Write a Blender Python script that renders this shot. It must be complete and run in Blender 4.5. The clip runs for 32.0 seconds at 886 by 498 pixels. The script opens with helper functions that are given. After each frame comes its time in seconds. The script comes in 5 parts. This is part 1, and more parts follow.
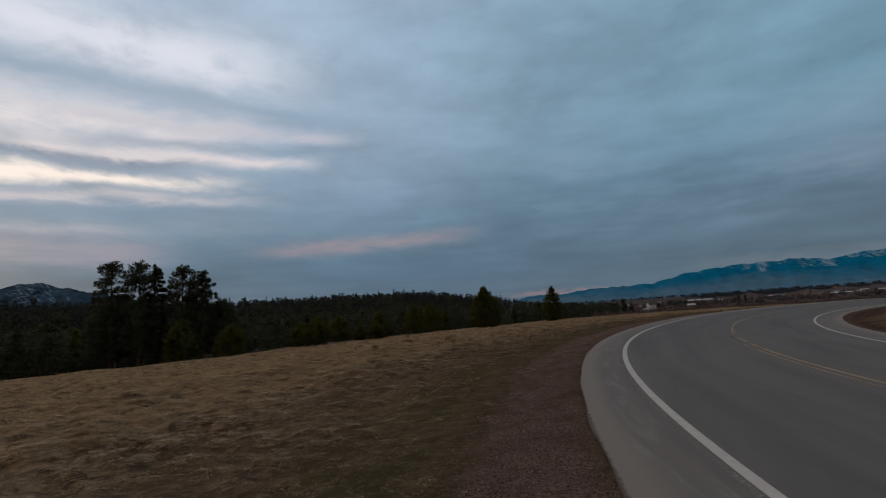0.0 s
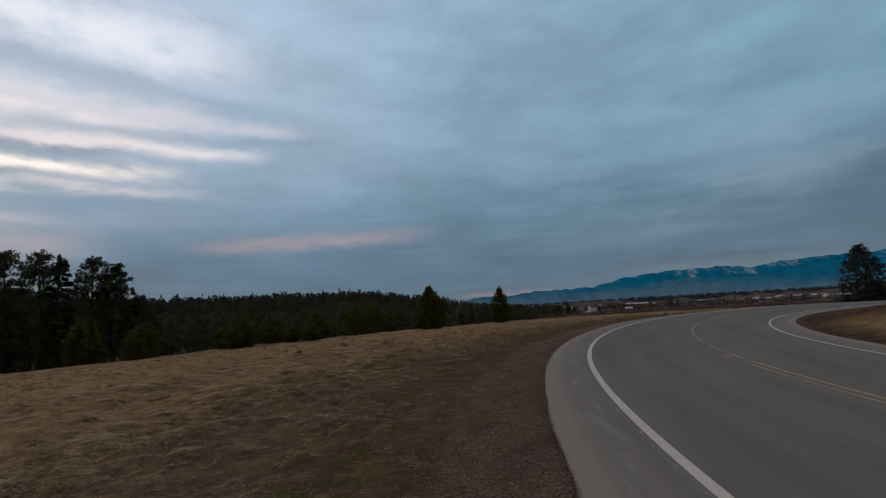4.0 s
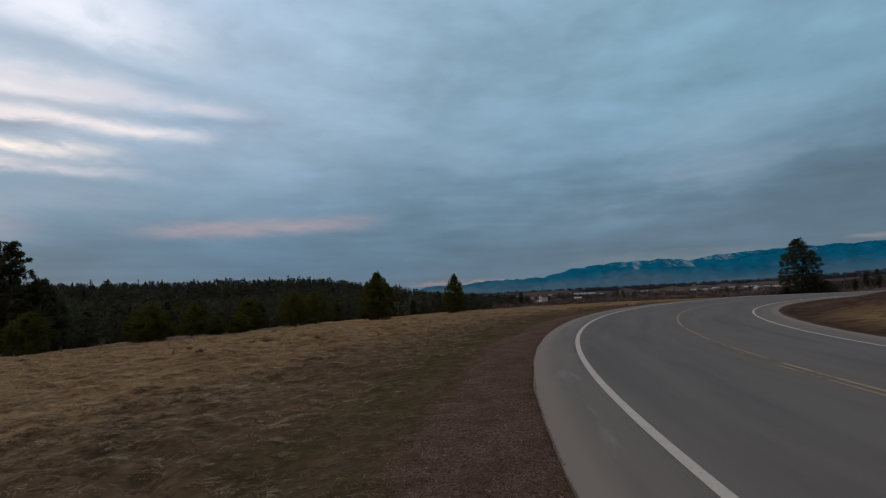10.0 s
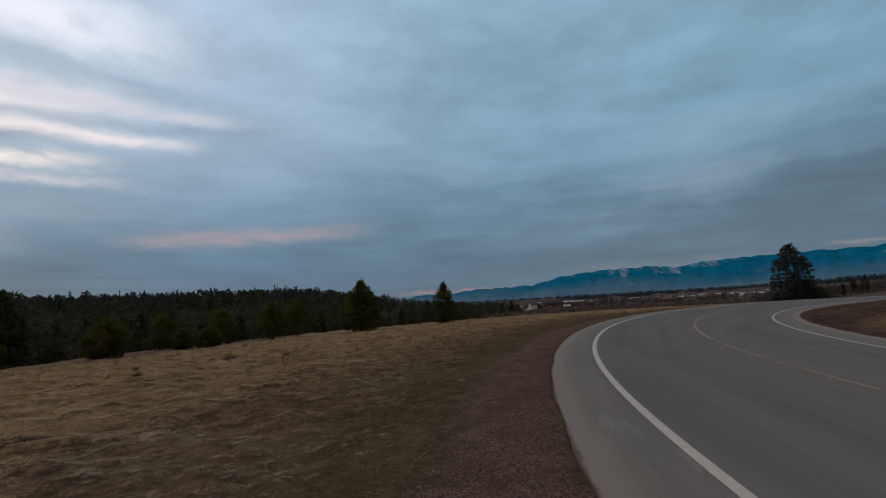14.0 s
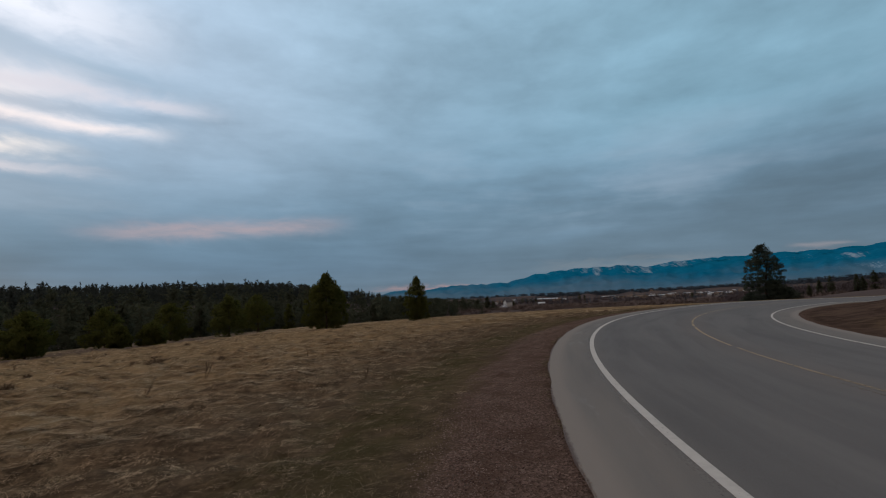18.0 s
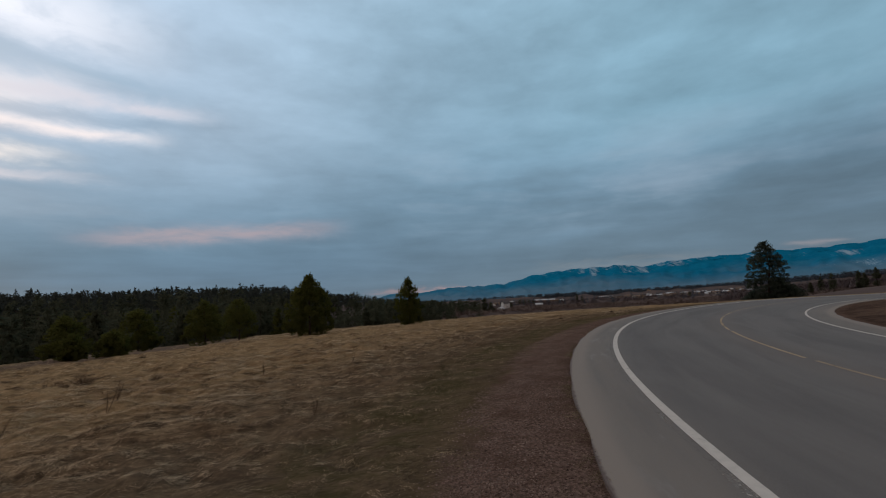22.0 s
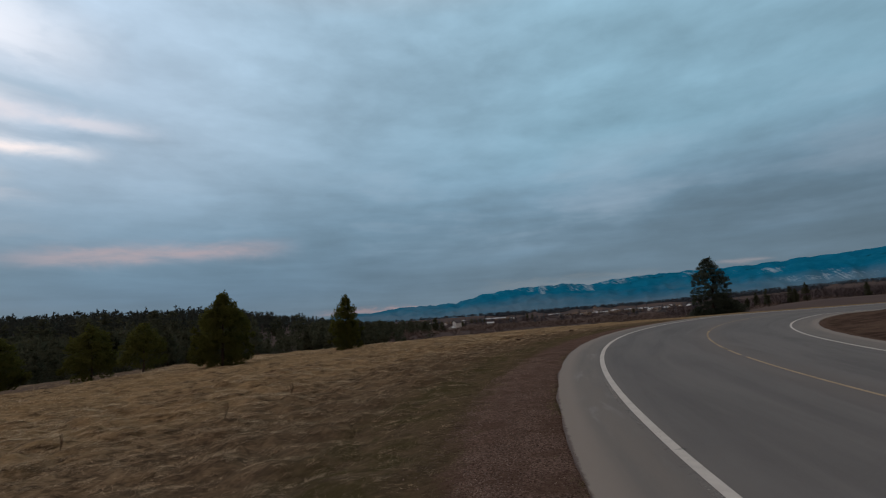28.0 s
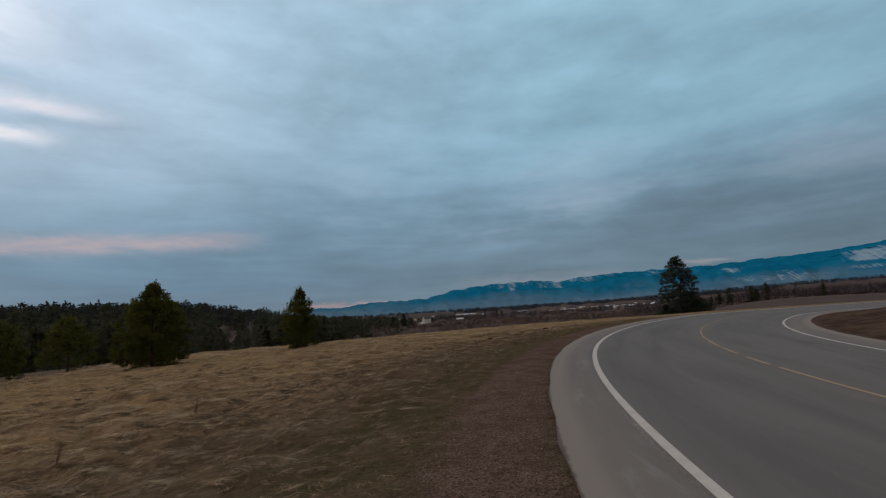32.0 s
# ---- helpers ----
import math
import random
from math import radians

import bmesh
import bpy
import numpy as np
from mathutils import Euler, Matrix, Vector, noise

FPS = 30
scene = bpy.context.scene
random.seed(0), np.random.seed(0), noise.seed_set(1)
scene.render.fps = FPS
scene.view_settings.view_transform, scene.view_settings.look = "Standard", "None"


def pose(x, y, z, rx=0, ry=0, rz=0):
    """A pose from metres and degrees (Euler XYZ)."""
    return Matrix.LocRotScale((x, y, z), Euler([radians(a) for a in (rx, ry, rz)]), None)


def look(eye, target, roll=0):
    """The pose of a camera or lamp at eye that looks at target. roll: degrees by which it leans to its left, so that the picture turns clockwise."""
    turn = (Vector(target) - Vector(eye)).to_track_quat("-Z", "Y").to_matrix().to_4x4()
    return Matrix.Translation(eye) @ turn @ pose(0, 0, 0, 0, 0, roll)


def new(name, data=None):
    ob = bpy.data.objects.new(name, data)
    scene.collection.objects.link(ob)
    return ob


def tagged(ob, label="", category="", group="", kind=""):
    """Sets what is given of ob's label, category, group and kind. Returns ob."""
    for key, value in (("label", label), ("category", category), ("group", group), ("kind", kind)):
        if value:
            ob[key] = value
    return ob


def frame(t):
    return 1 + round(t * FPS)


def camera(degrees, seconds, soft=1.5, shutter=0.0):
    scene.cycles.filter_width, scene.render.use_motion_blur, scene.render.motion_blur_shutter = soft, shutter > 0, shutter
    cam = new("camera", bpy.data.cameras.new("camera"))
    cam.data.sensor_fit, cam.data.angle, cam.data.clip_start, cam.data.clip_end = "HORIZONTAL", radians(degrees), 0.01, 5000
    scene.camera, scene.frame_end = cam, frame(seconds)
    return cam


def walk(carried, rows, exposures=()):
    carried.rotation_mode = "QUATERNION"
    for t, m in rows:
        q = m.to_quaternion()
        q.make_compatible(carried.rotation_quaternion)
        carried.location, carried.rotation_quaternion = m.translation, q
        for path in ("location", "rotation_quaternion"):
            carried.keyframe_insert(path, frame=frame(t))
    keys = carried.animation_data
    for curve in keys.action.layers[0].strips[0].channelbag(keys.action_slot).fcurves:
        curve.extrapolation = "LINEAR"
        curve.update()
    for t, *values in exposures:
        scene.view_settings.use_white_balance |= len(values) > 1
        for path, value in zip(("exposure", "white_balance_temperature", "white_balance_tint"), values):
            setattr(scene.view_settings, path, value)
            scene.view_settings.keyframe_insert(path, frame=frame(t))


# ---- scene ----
# the camera's walk along the outer shoulder: seconds, x, y, z, heading, pitch, lean to the right
PATH = [
    (0, 0.043, -0.000, 1.626, 0.006, 7.640, 3.832),
    (0.5, 0.084, 0.417, 1.616, 3.718, 7.875, 3.457),
    (1, 0.130, 0.828, 1.616, 3.276, 7.611, 3.292),
    (1.5, 0.175, 1.243, 1.629, 4.227, 8.071, 3.111),
    (2, 0.237, 1.648, 1.612, 6.282, 8.184, 3.137),
    (2.5, 0.300, 2.048, 1.612, 4.756, 7.238, 3.391),
    (3, 0.373, 2.446, 1.611, 5.793, 7.537, 2.967),
    (3.5, 0.458, 2.867, 1.618, 6.092, 7.381, 3.117),
    (5.5, 0.831, 4.555, 1.622, 9.247, 7.245, 2.439),
    (6, 0.892, 4.973, 1.603, 11.204, 6.875, 2.133),
    (6.5, 0.917, 5.406, 1.621, 7.914, 5.731, 2.497),
    (7, 0.940, 5.837, 1.614, 8.011, 5.894, 2.470),
    (7.5, 0.968, 6.242, 1.624, 9.002, 5.314, 2.322),
    (8, 0.996, 6.626, 1.625, 7.950, 4.881, 2.370),
    (8.5, 1.079, 6.994, 1.633, 10.488, 5.478, 2.488),
    (9, 1.211, 7.368, 1.667, 10.345, 5.211, 3.016),
    (9.5, 1.311, 7.734, 1.641, 9.882, 5.444, 3.106),
    (10, 1.445, 8.105, 1.602, 11.693, 5.712, 2.735),
    (10.5, 1.540, 8.491, 1.611, 10.793, 5.251, 2.712),
    (11, 1.587, 8.863, 1.603, 10.175, 5.787, 2.774),
    (11.5, 1.669, 9.225, 1.599, 10.872, 5.765, 2.707),
    (12, 1.762, 9.582, 1.603, 8.981, 4.908, 2.811),
    (12.5, 1.846, 9.947, 1.608, 9.908, 5.334, 2.469),
    (13, 1.951, 10.318, 1.592, 11.349, 5.568, 2.513),
    (13.5, 2.006, 10.696, 1.600, 10.671, 5.366, 2.814),
    (14, 2.087, 11.086, 1.626, 13.106, 6.686, 3.204),
    (14.5, 2.226, 11.477, 1.616, 13.514, 6.670, 3.292),
    (16.5, 2.662, 13.045, 1.620, 13.079, 6.207, 3.227),
    (17, 2.795, 13.436, 1.613, 15.295, 6.015, 3.131),
    (17.5, 2.946, 13.821, 1.633, 15.322, 5.906, 3.184),
    (18, 3.089, 14.208, 1.614, 15.946, 6.090, 2.573),
    (18.5, 3.243, 14.587, 1.619, 16.916, 6.108, 2.135),
    (19, 3.383, 14.972, 1.631, 15.737, 5.203, 2.201),
    (19.5, 3.529, 15.356, 1.647, 17.175, 5.536, 2.596),
    (20, 3.692, 15.740, 1.620, 18.340, 5.474, 2.622),
    (20.5, 3.795, 16.137, 1.619, 16.335, 5.204, 2.843),
    (21, 3.937, 16.558, 1.625, 16.575, 5.417, 3.092),
    (21.5, 4.138, 16.978, 1.636, 16.919, 5.617, 3.235),
    (22, 4.311, 17.391, 1.602, 16.355, 6.333, 3.279),
    (22.5, 4.517, 17.768, 1.612, 19.007, 6.194, 3.186),
    (23, 4.727, 18.144, 1.608, 17.481, 5.736, 3.456),
    (23.5, 4.880, 18.542, 1.617, 17.409, 6.783, 2.790),
    (24, 5.020, 18.940, 1.596, 18.546, 7.104, 2.825),
    (24.5, 5.146, 19.340, 1.611, 15.899, 7.096, 2.779),
    (25, 5.250, 19.726, 1.613, 17.300, 6.140, 2.891),
    (25.5, 5.428, 20.102, 1.617, 19.187, 6.072, 3.675),
    (27.5, 6.164, 21.595, 1.635, 18.546, 7.822, 4.356),
    (28, 6.374, 21.947, 1.619, 22.358, 8.292, 4.164),
    (28.5, 6.567, 22.321, 1.649, 21.621, 8.030, 4.023),
    (29, 6.748, 22.754, 1.644, 21.796, 7.856, 3.841),
    (29.5, 6.988, 23.118, 1.645, 23.600, 7.439, 3.403),
    (30, 7.202, 23.482, 1.623, 21.971, 6.535, 3.728),
    (30.5, 7.404, 23.846, 1.629, 23.915, 8.468, 3.908),
    (31, 7.608, 24.212, 1.631, 24.402, 7.972, 3.731),
    (31.5, 7.780, 24.566, 1.605, 22.426, 7.094, 3.916),
    (32, 7.946, 24.920, 1.631, 25.826, 7.539, 3.610),
]


def cam_pose(x, y, z, heading, pitch, lean):
    return pose(x, y, z, 90 + pitch, 0, -heading) @ pose(0, 0, 0, 0, 0, -lean)


cam = camera(85.91, 32.0, soft=1.1, shutter=0.2)
walk(cam, [(t, cam_pose(*row)) for t, *row in PATH], [(0.0, -0.26, 6430, 10), (1.0, -0.18, 6430, 10), (3.0, -0.12, 6430, 10), (6.0, 0.0, 6420, 10), (7.0, 0.02, 6420, 10), (13.0, 0.03, 6420, 10), (14.0, 0.0, 6430, 10), (17.0, 0.10, 6470, 10), (20.0, 0.18, 6510, 10), (22.0, 0.14, 6540, 10), (24.5, 0.14, 6570, 10), (29.0, 0.20, 6630, 10), (30.0, 0.22, 6640, 10), (31.0, 0.16, 6650, 10), (32.0, 0.26, 6660, 10)])

# ------------------------------------------------------------------ sky
world = bpy.data.worlds.new("dusk_sky")
scene.world = world
world.use_nodes = True


class Nodes:
    """Short hand for building node trees."""

    def __init__(self, tree):
        self.tree = tree
        tree.nodes.clear()

    def add(self, kind, **inputs):
        n = self.tree.nodes.new(kind)
        for key, value in inputs.items():
            if key in n.inputs:
                self.put(n.inputs[key], value)
        return n

    def put(self, socket, value):
        if isinstance(value, bpy.types.NodeSocket):
            self.tree.links.new(value, socket)
        else:
            socket.default_value = value

    def m(self, op, a, b=None, c=None, clamp=False):
        n = self.tree.nodes.new("ShaderNodeMath")
        n.operation, n.use_clamp = op, clamp
        for i, value in enumerate((a, b, c)):
            if value is not None:
                self.put(n.inputs[i], value)
        return n.outputs[0]

    def mix(self, fac, a, b, mode="MIX"):
        n = self.tree.nodes.new("ShaderNodeMix")
        n.data_type, n.blend_type = "RGBA", mode
        for i, value in ((0, fac), (6, a), (7, b)):
            if isinstance(value, tuple) and len(value) == 3:
                value = (*value, 1)
            self.put(n.inputs[i], value)
        return n.outputs[2]

    def xyz(self, x, y, z):
        n = self.tree.nodes.new("ShaderNodeCombineXYZ")
        for i, value in enumerate((x, y, z)):
            self.put(n.inputs[i], value)
        return n.outputs[0]

    def noise(self, vector, scale, detail=4.0, rough=0.5, distortion=0.0):
        n = self.tree.nodes.new("ShaderNodeTexNoise")
        for key, value in (("Vector", vector), ("Scale", scale), ("Detail", detail), ("Roughness", rough), ("Distortion", distortion)):
            if value is not None:
                self.put(n.inputs[key], value)
        return n.outputs["Fac"]

    def ramp(self, fac, stops):
        n = self.tree.nodes.new("ShaderNodeValToRGB")
        e = n.color_ramp.elements
        while len(e) < len(stops):
            e.new(0.5)
        for el, (p, col) in zip(e, stops):
            el.position = p
            el.color = (*col, 1) if isinstance(col, tuple) else (col, col, col, 1)
        self.put(n.inputs[0], fac)
        return n.outputs[0]

    def span(self, v, a, b, lo=0.0, hi=1.0):
        n = self.tree.nodes.new("ShaderNodeMapRange")
        n.interpolation_type = "SMOOTHSTEP"
        for i, value in enumerate((v, a, b, lo, hi)):
            self.put(n.inputs[i], value)
        return n.outputs[0]


SUN_AZ, SUN_EL = -52.0, 9.0   # degrees: to the west behind the bright breaks in the cloud


def build_sky():
    k = Nodes(world.node_tree)
    co = k.add("ShaderNodeTexCoord").outputs["Generated"]
    sep = k.add("ShaderNodeSeparateXYZ", Vector=co)
    x, y, z = sep.outputs
    az = k.m("MULTIPLY", k.m("ARCTAN2", x, y), 57.2958)
    el = k.m("MULTIPLY", k.m("ARCSINE", k.m("MAXIMUM", z, 0.0)), 57.2958)
    # puffs drawn out level, and streaks along the wind
    def flat(sx, sz, off):
        return k.xyz(k.m("MULTIPLY", x, sx), k.m("MULTIPLY", y, sx), k.m("ADD", k.m("MULTIPLY", z, sz), off))

    # the layers lie level and crowd together towards the horizon
    level = k.m("LOGARITHM", k.m("ADD", k.m("ADD", el, k.m("MULTIPLY", az, 0.02)), 5.0), 2.71828)
    swell = k.noise(flat(1.5, 5.0, 0.3), 1.0, 3.0, 0.5, 0.2)
    puff = k.noise(flat(3.6, 9.0, 2.1), 1.0, 5.0, 0.55, 0.25)
    wisp = k.noise(flat(9.0, 22.0, 5.0), 1.0, 5.0, 0.6, 0.4)
    streak = k.noise(k.xyz(k.m("MULTIPLY", az, 0.060), k.m("MULTIPLY", level, 6.0), 1.7), 1.0, 4.0, 0.50, 0.25)
    fibre = k.noise(k.xyz(k.m("MULTIPLY", az, 0.20), k.m("MULTIPLY", level, 13.0), 6.3), 1.0, 4.0, 0.55, 0.3)
    fine = k.noise(k.xyz(k.m("MULTIPLY", az, 0.16), k.m("MULTIPLY", el, 0.40), 4.0), 1.0, 7.0, 0.62, 0.5)
    warp = k.m("ADD", k.m("MULTIPLY", k.m("SUBTRACT", streak, 0.5), 1.8), k.m("MULTIPLY", k.m("SUBTRACT", fine, 0.5), 2.1))
    elw = k.m("ADD", el, warp)

    # base: grey-blue stratus, darker low down and to the east, lighter high up, neutral overhead
    base = k.ramp(k.m("DIVIDE", el, 90.0), [(0.0, SKY["horizon"]), (0.045, SKY["low"]), (0.13, SKY["mid"]), (0.25, SKY["high"]), (0.38, SKY["top"]), (0.55, SKY["zenith"])])
    right = k.span(az, -12.0, 40.0)
    low = k.span(k.m("ADD", el, k.m("ADD", k.m("MULTIPLY", k.m("SUBTRACT", puff, 0.5), 12.0), k.m("MULTIPLY", k.m("SUBTRACT", streak, 0.5), 12.0))), 18.0, 5.0)
    base = k.mix(k.m("MULTIPLY", k.m("MULTIPLY", right, low), 0.68), base, SKY["grey"])
    left = k.span(az, 24.0, -32.0)
    base = k.mix(k.m("MULTIPLY", left, k.span(el, 5.0, 24.0, 0.0, 0.78)), base, SKY["pale"])
    teal = k.m("MULTIPLY", k.span(az, 14.0, 48.0), k.span(el, 12.0, 20.0))
    base = k.mix(k.m("MULTIPLY", teal, 0.45), base, SKY["teal"])
    # away from the west the deck is the same plain stratus, lit from within
    turn = k.m("ABSOLUTE", k.m("SUBTRACT", az, 12.0))
    base = k.mix(k.span(turn, 75.0, 110.0, 0.0, 0.85), base, SKY["zenith"])
    # soft light and dark of the deck
    tone = k.m("ADD", k.span(swell, 0.30, 0.70, 0.87, 1.13), k.m("MULTIPLY", k.m("SUBTRACT", puff, 0.5), 0.42))
    tone = k.m("ADD", tone, k.m("ADD", k.m("MULTIPLY", k.m("SUBTRACT", streak, 0.5), 0.50), k.m("MULTIPLY", k.m("SUBTRACT", wisp, 0.5), 0.22)))
    tone = k.m("ADD", tone, k.m("MULTIPLY", k.m("SUBTRACT", fibre, 0.5), k.span(el, 2.0, 10.0, 0.04, 0.20)))
    # lilac light on the raised edges of the streaks
    lilac = k.m("MULTIPLY", k.span(k.m("ADD", k.m("MULTIPLY", streak, 0.55), k.m("MULTIPLY", puff, 0.45)), 0.49, 0.66), k.m("MULTIPLY", k.span(el, 24.0, 10.0), k.span(el, 6.0, 11.0)))
    base = k.mix(k.m("MULTIPLY", lilac, 0.40), base, SKY["lilac"])
    base = k.mix(1.0, base, k.xyz(tone, tone, tone), "MULTIPLY")

    def band(height, slope, half, az0, az1, fade, gain):
        """A streak of brighter cloud: its height at -40 degrees, its slope, half width, reach and gain."""
        line = k.m("ADD", k.m("MULTIPLY", k.m("ADD", az, 40.0), slope), height)
        d = k.m("DIVIDE", k.m("SUBTRACT", elw, line), half)
        g = k.m("EXPONENT", k.m("MULTIPLY", k.m("MULTIPLY", d, d), -1.0))
        g = k.m("MULTIPLY", g, k.m("MULTIPLY", k.span(az, az0 - fade, az0), k.span(az, az1 + fade, az1)))
        return k.m("MULTIPLY", g, k.m("MULTIPLY", k.span(fibre, 0.28, 0.58, 0.62, 1.06), gain))

    for spec, colour in BANDS:
        base = k.mix(band(*spec), base, colour)
    # the other half of the sky, behind the camera, is the same plain stratus
    sky = k.add("ShaderNodeTexSky")
    sky.sky_type, sky.sun_disc = "NISHITA", False
    sky.sun_elevation, sky.sun_rotation = radians(SUN_EL), radians(SUN_AZ)
    clear = k.mix(1.0, sky.outputs[0], (0.10, 0.10, 0.10), "MULTIPLY")
    cloud = k.mix(0.04, base, clear)
    ten = k.mix(1.0, cloud, (10.0, 10.0, 10.0), "MULTIPLY")
    bg = k.add("ShaderNodeBackground", Color=ten, Strength=0.1)
    out = k.add("ShaderNodeOutputWorld")
    k.tree.links.new(bg.outputs[0], out.inputs[0])


SKY = {
    "horizon": (0.094, 0.143, 0.194), "low": (0.097, 0.165, 0.242), "mid": (0.143, 0.242, 0.334), "high": (0.247, 0.390, 0.508), "top": (0.296, 0.452, 0.580),
    "zenith": (0.425, 0.345, 0.300), "grey": (0.113, 0.169, 0.219), "lilac": (0.235, 0.285, 0.345), "pale": (0.465, 0.555, 0.69), "teal": (0.190, 0.375, 0.480),
}
# streaks: height at -40 degrees, slope, half width, reach from and to, fade, gain; colour
BANDS = [
    ((28.3, -0.02, 3.2, -75.0, -28.0, 18.0, 0.90), (0.90, 0.92, 1.00)),
    ((24.1, -0.03, 1.25, -75.0, -20.0, 14.0, 0.62), (0.29, 0.41, 0.53)),
    ((20.4, 0.02, 2.3, -75.0, -32.0, 16.0, 0.92), (0.95, 0.88, 0.88)),
    ((21.2, 0.0, 0.8, -36.0, -16.0, 9.0, 0.70), (0.68, 0.66, 0.72)),
    ((18.9, 0.03, 0.7, -34.0, -16.0, 8.0, 0.45), (0.21, 0.30, 0.40)),
    ((17.6, 0.02, 0.75, -40.0, -21.0, 9.0, 0.88), (0.92, 0.83, 0.82)),
    ((16.9, 0.02, 0.5, -75.0, -32.0, 8.0, 0.75), (0.21, 0.28, 0.38)),
    ((15.2, 0.01, 0.75, -75.0, -33.0, 14.0, 1.0), (1.18, 1.03, 0.92)),
    ((13.4, 0.02, 0.5, -75.0, -32.0, 16.0, 0.72), (0.74, 0.68, 0.70)),
    ((10.3, 0.0, 0.8, -75.0, -39.0, 10.0, 0.70), (0.50, 0.50, 0.56)),
    ((8.2, 0.0, 1.3, -75.0, -35.0, 8.0, 0.60), (0.42, 0.37, 0.43)),
    ((7.6, 0.036, 0.85, -15.0, -3.0, 10.0, 0.74), (0.40, 0.325, 0.355)),
    ((3.2, 0.0, 0.35, 30.0, 43.0, 5.0, 0.26), (0.25, 0.265, 0.28)),
    ((1.45, 0.0, 0.25, 11.5, 17.0, 6.0, 0.50), (0.44, 0.27, 0.26)),
    ((3.6, 0.0, 0.32, 53.5, 55.5, 2.2, 0.42), (0.34, 0.30, 0.32)),
]
build_sky()

sun = new("sun", bpy.data.lights.new("sun", "SUN"))
sun.data.energy, sun.data.angle, sun.data.color = 0.5, radians(25), (1.0, 0.88, 0.78)
sun.matrix_world = look((0, 0, 0), (-math.sin(radians(SUN_AZ)), -math.cos(radians(SUN_AZ)), -math.tan(radians(SUN_EL))))

# ------------------------------------------------------------------ materials


def material(name, rough=0.9):
    mat = bpy.data.materials.new(name)
    mat.use_nodes = True
    k = Nodes(mat.node_tree)
    bsdf = k.add("ShaderNodeBsdfPrincipled", Roughness=rough)
    bsdf.inputs["Specular IOR Level"].default_value = 0.0 if rough > 0.88 else 0.12
    out = k.add("ShaderNodeOutputMaterial")
    k.tree.links.new(bsdf.outputs[0], out.inputs[0])
    return mat, k, bsdf


def bump(k, bsdf, height, strength, distance):
    n = k.add("ShaderNodeBump", Height=height, Strength=strength, Distance=distance)
    k.tree.links.new(n.outputs[0], bsdf.inputs["Normal"])


def attr(k, name):
    n = k.add("ShaderNodeAttribute")
    n.attribute_name = name
    return n.outputs["Fac"]


def simple(name, a, b, scale, rough=0.9, island=False, depth=0.0, tone=False, leaf=0.0):
    """Two tones mixed by noise in space, or from piece to piece; leaf: the share of light that passes through."""
    mat, k, bsdf = material(name, rough)
    pos = k.add("ShaderNodeNewGeometry")
    n = k.noise(pos.outputs["Position"], scale, 5.0, 0.6)
    fac = k.span(n, 0.3, 0.7)
    if island:
        fac = k.m("ADD", k.m("MULTIPLY", fac, 0.4), k.m("MULTIPLY", pos.outputs["Random Per Island"], 0.6))
    if tone:
        fac = k.m("ADD", k.m("MULTIPLY", fac, 0.55), k.m("MULTIPLY", attr(k, "tone"), 0.45))
    colour = k.mix(fac, a, b)
    k.put(bsdf.inputs["Base Color"], colour)
    if leaf:
        glow = k.add("ShaderNodeBsdfTranslucent", Color=colour)
        both = k.add("ShaderNodeMixShader", Fac=leaf)
        k.tree.links.new(bsdf.outputs[0], both.inputs[1])
        k.tree.links.new(glow.outputs[0], both.inputs[2])
        k.tree.links.new(both.outputs[0], k.tree.nodes["Material Output"].inputs[0])
    if depth:
        bump(k, bsdf, k.noise(pos.outputs["Position"], scale * 4, 5.0, 0.6), 0.6, depth)
    return mat


